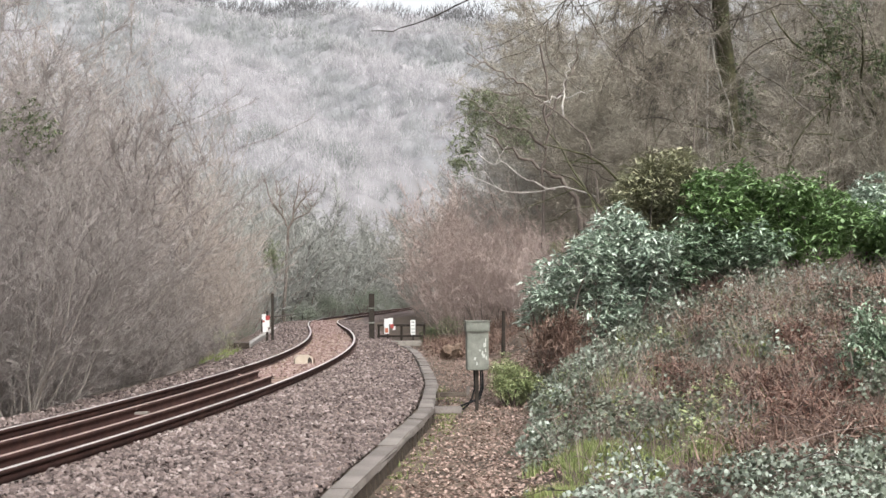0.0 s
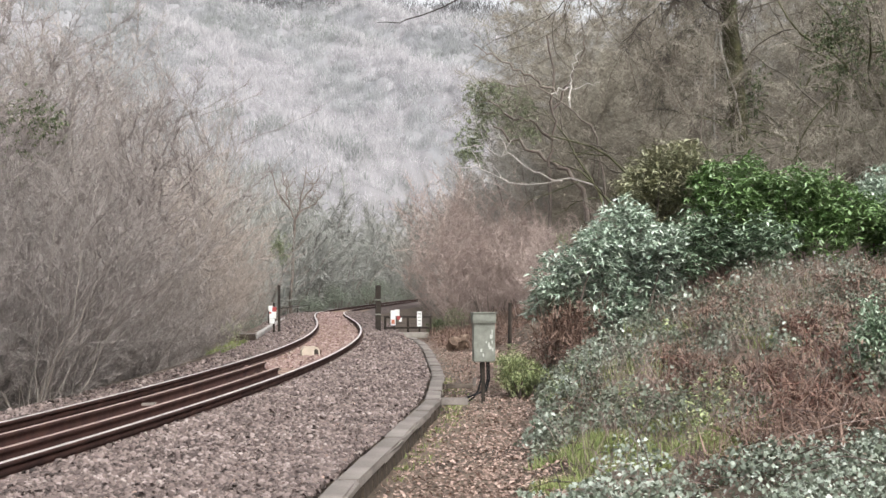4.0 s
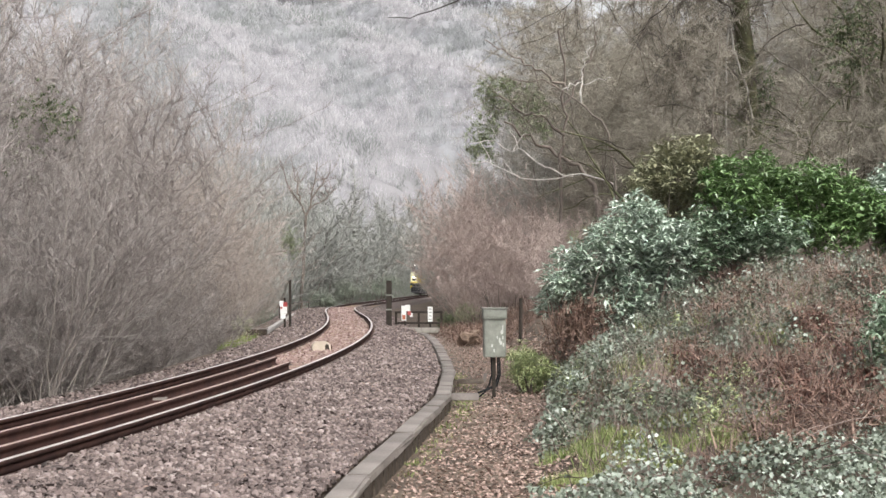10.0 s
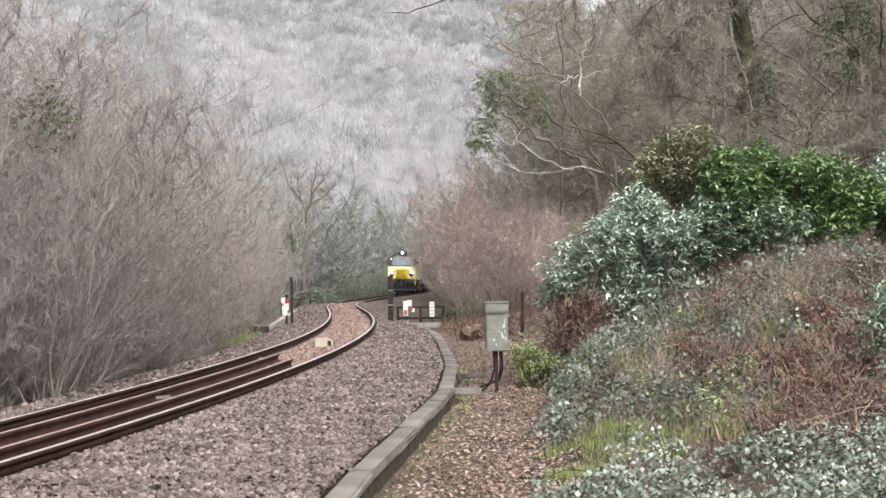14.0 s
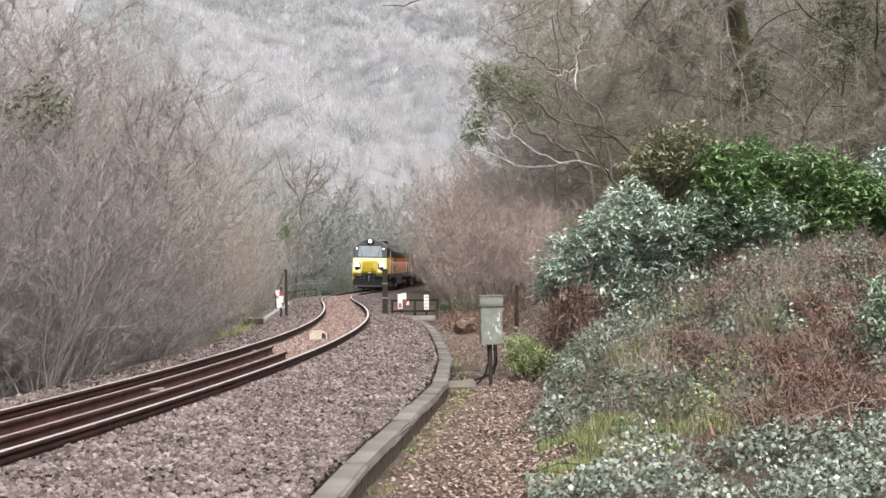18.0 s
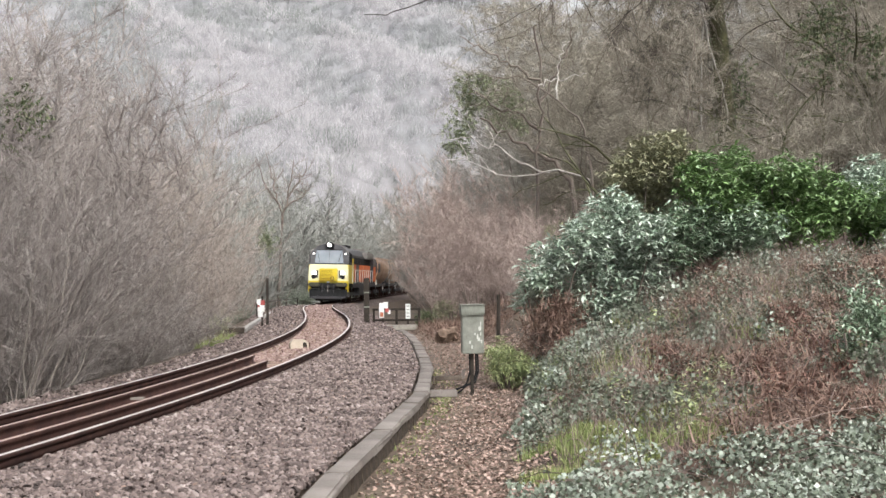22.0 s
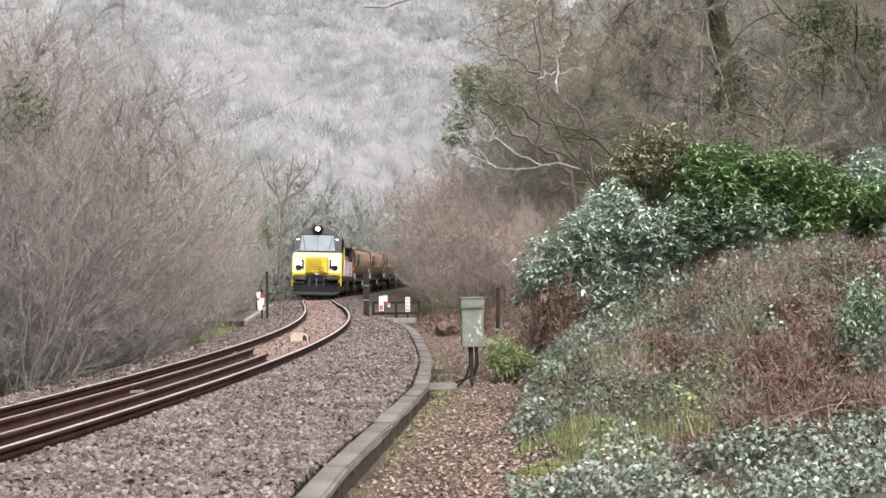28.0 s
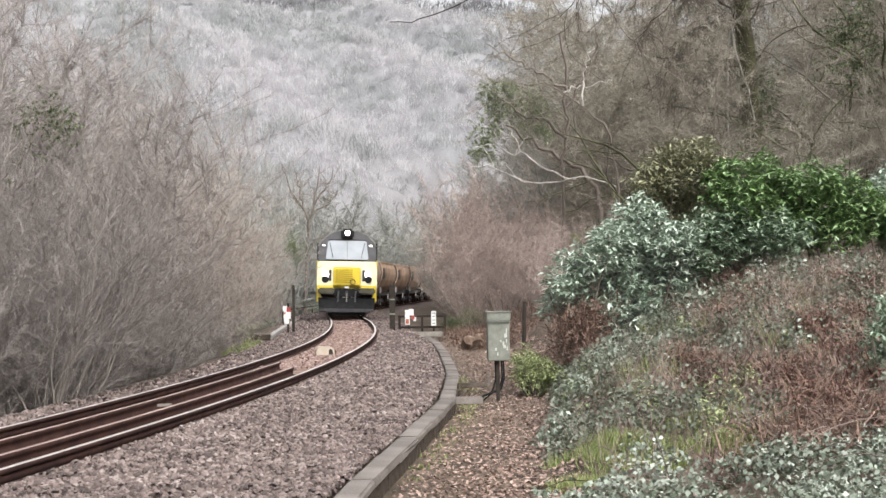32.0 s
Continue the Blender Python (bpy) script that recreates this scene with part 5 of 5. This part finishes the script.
lobed_bush(blue, [(8.3, 24.0, 2.9, .35), (8.47, 24.2, 3.22, .33), (9.0, 24.4, 3.09, .40), (8.8, 24.2, 2.6, .45)], M["rhodoblue"])
leaf_bush(EB, "low yellow-green evergreen bush beside the path", 1.62, 21.5, .50, .46, .92, 760, .085, M["lime"], .0, .6, .15)
leaf_bush(EB, "small yellow-green bush before the wood", 5.3, 49, .75, .5, 1.1, 300, .11, M["lime"], 1.6)
for x, y, rx, h, n, z in ((1.6, 48, .7, 1.6, 200, 6.6), (2.2, 48.5, .9, 2.0, 340, 7.3), (3.0, 48, .9, 1.8, 260, 7.0), (1.5, 47.5, .6, 1.2, 110, 6.1), (3.4, 47.6, .8, 1.4, 160, 6.0)):
    leaf_bush("holly_tree", "dull green evergreen tree in the slope wood", x, y, rx, rx, h, n, .14, M["holly"], z, .8, .1, cat="tree")
for x, y, rx, h, n, z in ((-7.45, 24.2, .6, 1.3, 200, 4.9), (-7.0, 24.0, .42, 1.0, 130, 4.9), (-7.9, 24.5, .6, 1.6, 160, 4.3)):
    leaf_bush("ivy_clad_tree", "ivy-clad tree among the bare saplings", x, y, rx, rx, h, int(n * .6), .09, M["yew"], z, 1.0, .1, cat="tree")
leaf_bush("ivy_clad_tree", "ivy-clad sapling beside the bridge hand rail", -7.05, 62, .5, .4, 1.7, 260, .10, M["holly"], 3.0, 1.0, .1, cat="tree")
leaf_bush(EB, "small pale green bush at the ballast edge", -6.3, 41.5, .35, .35, .85, 130, .09, M["olive"], .1, 1.0, .2)
for x, y, rx, h, n, z in ((11.5, 36, 1.2, 3.4, 300, 2.5), (13.2, 40, 1.4, 4.0, 320, 3.5), (10.6, 44, 1.2, 3.6, 260, 1.0), (12.4, 33, .9, 2.4, 220, 1.6), (9.8, 39, .8, 3.0, 240, 3.0)):
    leaf_bush("ivy_clad_tree", "ivy-clad tree in the slope wood", x, y, rx, rx, h, n, .13, M["yew"], z, 1.0, .1, cat="tree")
leaf_bush(EB, "small dark evergreen bush beside the low fence", .25, 46.5, .32, .3, .9, 170, .09, M["yew"], .0, 1.0, .2)
leaf_bush(EB, "small olive bush behind the low fence", .95, 47.5, .45, .4, 1.1, 190, .09, M["olive"], .0, 1.0, .2)
leaf_bush("ivy_clump", "tall dark ivy clump on the bank", 4.95, 14.3, .30, .3, 1.15, 420, .075, M["rhodomix"], .1, low=.15, cat="ivy")
for x, y, s in ((-13, 100, 1.3), (-16, 112, 2.0), (-10, 106, 1.6), (-19, 125, 2.4), (-8.5, 118, 2.0), (-12.5, 92, 1.1), (-6, 132, 2.2), (-22, 118, 2.2), (-7.5, 142, 2.2), (-5, 158, 2.6), (-1.5, 168, 2.6), (2.5, 178, 2.8), (-9, 150, 2.6), (-3, 178, 3.0)):
    leaf_bush(EB, "haze-greyed evergreen shrub beyond the curve", x, y, s, s, s * 1.5, 620, .17, M["midgreen"], wide=.7)


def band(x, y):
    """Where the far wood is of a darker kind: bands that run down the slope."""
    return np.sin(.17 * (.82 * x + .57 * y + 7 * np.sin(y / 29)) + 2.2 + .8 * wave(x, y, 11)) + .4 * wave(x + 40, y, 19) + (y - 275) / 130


def far_wood():
    ends = ((-57, 343, 2, 304, 7), (-89, 345, -59, 300, 6), (-20, 330, 25, 318, 5), (-40, 250, -10, 222, 5), (-16, 168, -4, 160, 4))
    # trees: place, height, kind
    trees = []
    for _ in range(7600):
        y = 96 + 292 * rng.uniform(0, 1) ** .85
        x = rng.uniform(-.38, .20) * y
        if x > line_x(y) - (8 if y < 130 else 11):
            continue
        near = 99.0
        for ax, ay, bx, by, w in ends:
            t = np.clip(((x - ax) * (bx - ax) + (y - ay) * (by - ay)) / ((bx - ax) ** 2 + (by - ay) ** 2), 0, 1)
            near = min(near, math.hypot(x - ax - t * (bx - ax), y - ay - t * (by - ay)) / w)
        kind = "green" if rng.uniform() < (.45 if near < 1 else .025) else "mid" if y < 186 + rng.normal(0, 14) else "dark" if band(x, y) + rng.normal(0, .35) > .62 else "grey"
        trees.append((x, y, on_land(x, y), rng.uniform(3.6, 8.2) * (1.5 if kind == "mid" else 1), kind))
    # a thin row of taller trees along the skyline
    for x in np.arange(-80, 60, 1.25):
        x = x + rng.uniform(-.8, .8)
        y = 376 + rng.uniform(-3, 9)
        trees.append((x, y, on_land(x, y), rng.uniform(8, 14), "ridge"))
    # the canopy: overlapping rounded crowns
    xs, ys = np.arange(-150, 78, .75), np.arange(150, 379, .85)
    X, Y = np.meshgrid(xs, ys)
    G0 = land(X, Y)
    top = G0 + 1.2
    for x, y, z, h, kind in trees:
        if kind in ("mid", "ridge") or y < 156:
            continue
        R = h * rng.uniform(.32, .54)
        i0, i1 = np.searchsorted(xs, (x - R, x + R))
        j0, j1 = np.searchsorted(ys, (y - R, y + R))
        if i1 <= i0 or j1 <= j0:
            continue
        q = np.clip(1 - ((X[j0:j1, i0:i1] - x) ** 2 + (Y[j0:j1, i0:i1] - y) ** 2) / (R * R), 0, 1)
        dome = z + h * .18 + h * .34 * q ** .8
        top[j0:j1, i0:i1] = np.where(q > 0, np.maximum(top[j0:j1, i0:i1], dome), top[j0:j1, i0:i1])
    top[1:-1, 1:-1] = (2 * top[1:-1, 1:-1] + top[:-2, 1:-1] + top[2:, 1:-1] + top[1:-1, :-2] + top[1:-1, 2:]) / 6
    top += rng.normal(0, .12, top.shape)
    edge = np.minimum(smooth(10, 26, line_x(Y) - X), smooth(150, 166, Y))
    top = (G0 - 1) * (1 - edge) + top * edge
    n = len(xs)
    idx = (np.arange(len(ys) - 1)[:, None] * n + np.arange(n - 1)[None]).ravel()
    keep = (X < line_x(Y) - 12)[:-1, :-1].ravel()
    idx = idx[keep]
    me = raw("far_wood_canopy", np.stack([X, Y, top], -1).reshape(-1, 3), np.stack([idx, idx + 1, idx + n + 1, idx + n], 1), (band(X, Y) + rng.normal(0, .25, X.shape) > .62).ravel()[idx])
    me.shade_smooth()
    tagged(link("far_wood_canopy", me, [M["hill"], M["hilldark"]]), "leafless wood covering the far hillside, paled to grey for haze", "wood", kind="stuff")
    # fine twigs standing out of the crowns
    L = dict(grey=[], dark=[], mid=[], green=[], ridge=[])
    for x, y, z, h, kind in trees:
        k = dict(grey=150, dark=140, mid=150, green=90, ridge=90)[kind]
        d = rng.normal(0, 1, (k, 3))
        d[:, 2] = np.abs(d[:, 2]) * 1.1 - .25
        d /= np.linalg.norm(d, axis=1)[:, None]
        R = h * rng.uniform(.30, .42)
        c = d * (R, R, h * .40) * (1 - .45 * rng.uniform(0, 1, (k, 1)) ** 1.5) + (0, 0, h * .46)
        w = np.array((0, 0, 1.0)) + d * .55 + rng.normal(0, .42, (k, 3))
        ln = h * rng.uniform(.09, .24, (k, 1))
        tip = c + w * ln / np.linalg.norm(w, axis=1)[:, None]
        sd = np.cross(w, d)
        sd *= (rng.uniform(.022, .05, k) * (1.5 if kind == "green" else 2.0 if kind == "ridge" else 1.0) * max(y, 250) / 230 / (np.linalg.norm(sd, axis=1) + 1e-6))[:, None]
        stem = np.array([(-.07, 0, -.5), (.07, 0, -.5), (0, 0, h * .9)]) * ((3.2, 1, 1) if kind == "ridge" else (1, 1, 1))
        L[kind].append(np.concatenate([np.stack([c - sd, c + sd, tip], 1).reshape(-1, 3), stem]) + (x, y, z))
    for name, label, k, m in (("far_wood_twigs", "fine twigs of the leafless wood on the far hillside", "grey", "hilltwig"), ("dark_wood_twigs", "darker twigs in bands of the far hillside wood", "dark", "darktwig"), ("valley_wood", "leafless trees on the valley floor, misted grey-green", "mid", "midwood"), ("ridge_trees", "thin dark leafless trees along the skyline", "ridge", "ridgetwig"), ("far_evergreens", "haze-greyed evergreen trees scattered in the far wood", "green", "hillgreen")):
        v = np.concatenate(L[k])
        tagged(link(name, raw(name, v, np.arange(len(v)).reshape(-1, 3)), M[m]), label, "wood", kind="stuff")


far_wood()


def ballast_stones():
    tv = np.array([(-1, -1, -.8), (1, -1, -.8), (1, 1, -.8), (-1, 1, -.8), (-.7, -.8, 1), (.8, -.6, 1), (.6, .8, .9), (-.8, .6, 1)]) * .5
    tf = [(4, 5, 6, 7), (0, 1, 5, 4), (1, 2, 6, 5), (2, 3, 7, 6), (3, 0, 4, 7)]

    def lay(label, n, ylo, yhi, dlo, dhi, zf, mat_, size, pw=1.6):
        y = ylo + (yhi - ylo) * rng.uniform(0, 1, n) ** pw
        d = rng.uniform(0, 1, n) * (dhi(y) - dlo(y)) + dlo(y)
        P = np.stack([line_x(y) + d, y, zf(d, y) + rng.normal(0, .012, n)], 1)
        R = turns(rng.uniform(0, math.tau, n), rng.normal(0, .6, n), rng.normal(0, .6, n))
        S = size * rng.uniform(.45, 1.6, (n, 1)) * rng.uniform(.5, 1.3, (n, 3)) * (1.12, 1, .72)
        v, f = scatter(tv, tf, R * S[:, None, :], P)
        tagged(link("ballast_stones", raw("ballast_stones", v, f), mat_), label, "ballast", kind="stuff")

    zs = lambda d, y: np.interp(d, [-3.4, -2.2, -.87, -.83, .83, .87, 2.0, 4.5], [-.53, -.225, -.125, -.2, -.2, -.125, -.175, -.17])
    edge = lambda y: kerb_x(np.minimum(y, 39.5)) - .28 - line_x(np.minimum(y, 39.5))
    grey = "loose angular brown-grey ballast stones"
    lay(grey, 56000, 8, 30, lambda y: .84 + 0 * y, edge, zs, M["stone"], .035)
    lay(grey, 9000, 30, 75, lambda y: .84 + 0 * y, edge, zs, M["stone"], .044, 1.2)
    lay(grey, 14000, 9, 75, lambda y: -3.4 + 0 * y, lambda y: -.84 + 0 * y, zs, M["stone"], .044)
    lay("rust-stained ballast stones between the rails", 6000, 25.3, 75, lambda y: -.66 + 0 * y, lambda y: .66 + 0 * y, lambda d, y: -.165 + 0 * d, M["stone_rust"], .048)


ballast_stones()


def bank_cover():
    def pts(n, ylo, yhi, blo, bhi, pw=1.3):
        y = ylo + (yhi - ylo) * rng.uniform(0, 1, n) ** pw
        x = toe(y) + blo + (bhi - blo) * rng.uniform(0, 1, n)
        return x, y, land(x, y)

    def stuff(name, label, cat, m, *vf):
        v = np.concatenate([a for a, _ in vf])
        off = np.cumsum([0] + [len(a) for a, _ in vf[:-1]])
        f = np.concatenate([b + o for (_, b), o in zip(vf, off)])
        tagged(link(name, raw(name, v, f), M[m]), label, cat, kind="stuff")

    # dead leaves on the path and in the wood
    y = 8 + 36 * rng.uniform(0, 1, 30000) ** 1.6
    x = kerb_x(y) + rng.uniform(.0004, 1, len(y)) ** .72 * (toe(y) + .5 - kerb_x(y))
    a = leaves(np.stack([x, y, land(x, y) + rng.uniform(.005, .035, len(y))], 1), .047, .0, .8, 1.2)
    y = 8 + 32 * rng.uniform(0, 1, 1500) ** 1.3
    x = kerb_x(y) - .3 - rng.uniform(0, 1, len(y)) ** 1.5 * (kerb_x(y) - .3 - line_x(y) - .9)
    c = leaves(np.stack([x, y, np.full(len(y), -.155)], 1), .045, .0, .7, 1.2)
    x, y, z = pts(5000, 8, 40, 0, 8, 1.0)
    b = leaves(np.stack([x, y, z + .03], 1), .07, .0, .8, 1.2)
    stuff("fallen_leaves", "pinkish-brown fallen leaves covering the path", "leaves", "deadleaf", a, b, c)
    # brambles
    def rough(x, y):
        return .45 * wave(x, y, .42) + .75 * wave(x + 5, y * 1.2, 1.25) + .3 * wave(x * 1.3, y, .2)

    straw = [(5.5, 20.8, .6), (4.0, 16.6, .45), (2.5, 15.6, .4), (5.4, 19.2, .45), (3.9, 18.6, .35), (6.3, 20.4, .4), (3.0, 17.2, .3), (4.9, 17.6, .5)]
    heaps = [(4.9, 16.9, .45), (4.65, 15.8, .34), (3.95, 12.9, .38), (3.1, 16.0, .34), (4.2, 21.6, .34), (3.5, 12.8, .24), (4.6, 21.9, .3), (4.5, 14.0, .32), (2.25, 21.1, .3), (2.4, 21.2, .26), (3.8, 14.5, .28)]
    x, y, z = pts(44000, 10, 24, .1, 6.4, .95)
    keep = rough(x, y) + rng.normal(0, .25, len(x)) > -.22
    for cx, cy, r in straw + heaps:
        keep &= (np.hypot(x - cx, (y - cy) / 1.3) > r * rng.uniform(.6, 1.1, len(x))) | (rng.uniform(0, 1, len(x)) < .12)
    keep &= (y > 13) | (x - toe(y) > 2)
    x, y, z = x[keep], y[keep], z[keep]
    hgt = (rng.uniform(.0, .22, len(x)) + .16 * np.clip(rough(x, y) + .3, 0, 1)) * np.clip((x - toe(y)) / .8 + .2, 0, 1)
    a = leaves(np.stack([x, y, z + hgt], 1), .052, -.6, 1.1, 1.6)
    x, y, z = pts(44000, 7.5, 13.2, .12, 5.0, 1.0)
    keep = y < np.minimum(10.0 + .5 * x, 11.2) + .45 * wave(x, y, .4)
    keep &= rough(x, y) + rng.normal(0, .2, len(x)) > -.62
    x, y, z = x[keep], y[keep], z[keep]
    b = leaves(np.stack([x, y, z + rng.uniform(.02, .26, len(x)) + .10 * wave(x, y, .3)], 1), .043, -.55, 1.1, 1.6)
    # leafy mounds
    x, y, z = pts(150, 13.2, 24, .3, 6.3, .9)
    k = 110
    r = rng.uniform(.16, .40, len(x)).repeat(k)[:, None]
    d = rng.normal(0, 1, (len(r), 3))
    d /= np.linalg.norm(d, axis=1)[:, None]
    d[:, 2] = np.abs(d[:, 2]) * .75
    c = leaves(np.stack([x, y, z + .08], 1).repeat(k, 0) + d * r * rng.uniform(.7, 1.05, r.shape), .054, -.6, 1.1, 1.6)
    a = np.concatenate([a[0], c[0]]), np.concatenate([a[1], c[1] + len(a[0])])
    stuff("bramble_leaves", "grey-green bramble leaves covering the bank", "bramble", "bramble", a)
    stuff("pale_bramble_leaves", "grey-green bramble leaves at the foot of the bank, paled for sky sheen", "bramble", "nearleaf", b)
    # arching bramble stems and dry stalks
    C = Tubes()
    x, y, z = pts(420, 10, 24, .3, 6.2)
    for p in np.stack([x, y, z], 1):
        w = (rng.normal(0, 1), rng.normal(0, 1), .9)
        C.add(limb(p, w, rng.uniform(.5, 1.5), 6, .12, -.16), .006 * np.linspace(1, .5, 7), 3)
    x, y, z = pts(5200, 11.5, 25, .5, 6.4)
    P = np.stack([x, y, z], 1)
    C.points(P, np.stack([rng.normal(0, .16, len(x)), rng.normal(0, .16, len(x)), rng.uniform(.2, .6, len(x))], 1), np.full(len(x), .005))
    tagged(link("dry_stalks", C.mesh("dry_stalks"), M["stalk"]), "arching bramble stems and dry stalks on the bank", "stalks", kind="stuff")
    # grass tufts
    def tufts(x, y, z, k, hi):
        P = np.repeat(np.stack([x, y, z], 1), k, 0) + rng.normal(0, .06, (len(x) * k, 3)) * (1, 1, 0)
        return slips(P, rng.uniform(0, math.tau, len(P)), rng.normal(1.05, .38, len(P)), np.full(len(P), .015), rng.uniform(.4, 1.1, len(P)) * hi)
    x, y, z = pts(620, 11.2, 13.9, .2, 2.5, 1.0)
    keep = wave(x * 1.4, y, .35) > -.05
    a = tufts(x[keep], y[keep], z[keep], 34, .18)
    b = tufts(*pts(120, 15, 24, .2, 4.5, 1.0), 26, .30)
    y = rng.uniform(9, 26, 60)
    x = kerb_x(y) + rng.uniform(.03, .3, 60)
    c = tufts(x, y, land(x, y), 16, .07)
    y = rng.uniform(36, 43, 40)
    x = line_x(y) - rng.uniform(2.9, 3.6, 40)
    d = tufts(x, y, land(x, y), 20, .24)
    stuff("grass_tufts", "rough yellow-green grass tufts", "grass", "grass", a, b, c, d)
    # clumps that stand out of the cover
    def clump(spots, k, hi):
        P = []
        for x, y, r in spots:
            n = int(k * r * r)
            a, q = rng.uniform(0, math.tau, n), r * np.sqrt(rng.uniform(0, 1, n))
            ux, uy = x + q * np.cos(a), y + 1.3 * q * np.sin(a)
            P.append(np.stack([ux, uy, land(ux, uy) + hi * rng.uniform(.1, 1, n) * (1.1 - q / r)], 1))
        return np.concatenate(P)

    P = clump([(4.0, 20.1, .33), (3.3, 21.0, .4), (4.7, 21.3, .36), (5.2, 21.5, .4), (6.4, 21.5, .5), (2.6, 20.2, .36), (4.4, 16.2, .26), (1.93, 19.4, .28), (3.67, 16.7, .24), (2.85, 19.3, .34), (2.2, 18.5, .30), (7.2, 21.6, .6), (5.9, 21.6, .5), (7.9, 21.8, .6), (8.6, 22.0, .5), (6.6, 20.6, .45), (5.0, 20.9, .4), (3.0, 18.0, .35), (1.7, 16.6, .35), (2.2, 17.4, .4), (1.75, 18.0, .3), (2.6, 18.8, .35), (3.6, 17.6, .3), (4.3, 19.4, .35), (1.3, 15.0, .3)], 3600, .5)
    v, f = leaves(P, .062, -.8, 1.1, 1.6)
    stuff("pale_bramble_clumps", "grey-green bramble clumps standing on the bank, paled for sky sheen", "bramble", "nearleaf", (v, f))
    P = clump([(3.5, 19.0, .2), (1.96, 18.3, .2), (2.17, 14.2, .18), (2.61, 12.4, .2), (3.0, 14.2, .28), (3.46, 14.9, .24), (2.77, 13.7, .22), (1.6, 15.2, .2), (5.0, 18.5, .25)], 4200, .40)
    v, f = leaves(P, .055, .2, .8, 1.2)
    stuff("green_sprouts", "fresh yellow-green sprouts among the brambles", "undergrowth", "lime", (v, f))
    P = clump(straw, 1300, .12)
    C = Tubes()
    C.points(P, np.stack([rng.normal(0, .22, len(P)), rng.normal(0, .22, len(P)), rng.uniform(.2, .62, len(P))], 1), np.full(len(P), .0032))
    tagged(link("dry_grass_stems", C.mesh("dry_grass_stems"), M["straw"]), "pale dry straw stems standing in the brambles", "stalks", kind="stuff")
    P = clump(heaps, 8500, .36)
    v, f = slips(P, rng.uniform(0, math.tau, len(P)), rng.normal(.1, .6, len(P)), rng.uniform(.008, .024, len(P)), rng.uniform(.06, .19, len(P)))
    stuff("bracken_heaps", "heaps of rust-red dead bracken on the bank", "bracken", "redbracken", (v, f))
    # dead bracken
    x, y, z = pts(1300, 10.6, 23.5, .6, 6.4)
    keep = (rough(x, y) < -.2) & ((y > 13.5) | (x - toe(y) > 1.8))
    more = pts(150, 15.5, 22, 2.4, 5.6, 1.0)
    x, y, z = (np.concatenate([q[keep], e]) for q, e in zip((x, y, z), more))
    P = np.repeat(np.stack([x, y, z + .05], 1), 40, 0) + rng.normal(0, .16, (len(x) * 40, 3)) * (1, 1, .3) + (0, 0, .16)
    a = slips(P, rng.uniform(0, math.tau, len(P)), rng.normal(.15, .6, len(P)), rng.uniform(.008, .022, len(P)), rng.uniform(.08, .28, len(P)))
    y = np.concatenate([rng.uniform(36, 48, 220), rng.uniform(21.2, 21.9, 80)])
    x = np.concatenate([rng.uniform(.2, 3.6, 220), rng.uniform(1.95, 2.5, 80)])
    P = np.repeat(np.stack([x, y, land(x, y)], 1), 24, 0) + rng.normal(0, .2, (7200, 3)) * (1, 1, .3) + (0, 0, .14)
    P[5280:, 2] += rng.uniform(0, .75, 1920)
    b = slips(P, rng.uniform(0, math.tau, len(P)), rng.normal(.4, .6, len(P)), rng.uniform(.012, .03, len(P)), rng.uniform(.15, .4, len(P)))
    stuff("dead_bracken", "collapsed red-brown dead bracken on the bank", "bracken", "bracken", a, b)


bank_cover()


# ---- what moves ----
def motions():
    ts = np.array([0, 6, 13, 16, 19, 23, 28, 32.0])
    front = spline(ts, np.array([186, 159, 126, 110.6, 95.8, 82.4, 69.2, 57.5]), np.arange(0, 33, 1.0))
    ys = np.arange(20, 420, 0.25)
    s = np.concatenate([[0], np.cumsum(np.hypot(np.diff(line_x(ys)), np.diff(ys)))])

    def at(a):
        y = float(np.interp(a, s, ys))
        return Vector((float(line_x(y)), y, float(line_z(y))))

    def place(centre, base):
        a, b = at(centre - base), at(centre + base)
        d = a - b
        return Matrix.Translation((a + b) / 2) @ Matrix.Rotation(math.atan2(-d.x, d.y), 4, "Z") @ Matrix.Rotation(math.atan2(d.z, d.xy.length), 4, "X") @ Matrix.Rotation(radians(-1.4), 4, "Y")

    start = [float(np.interp(y, ys, s)) for y in front]
    walk(loco, [(float(t), place(a + 10.85, 9.0)) for t, a in enumerate(start)])
    for i, w in enumerate(wagons):
        walk(w, [(float(t), place(a + 22.3 + 11.5 * i + 5.5, 3.0)) for t, a in enumerate(start)])


motions()
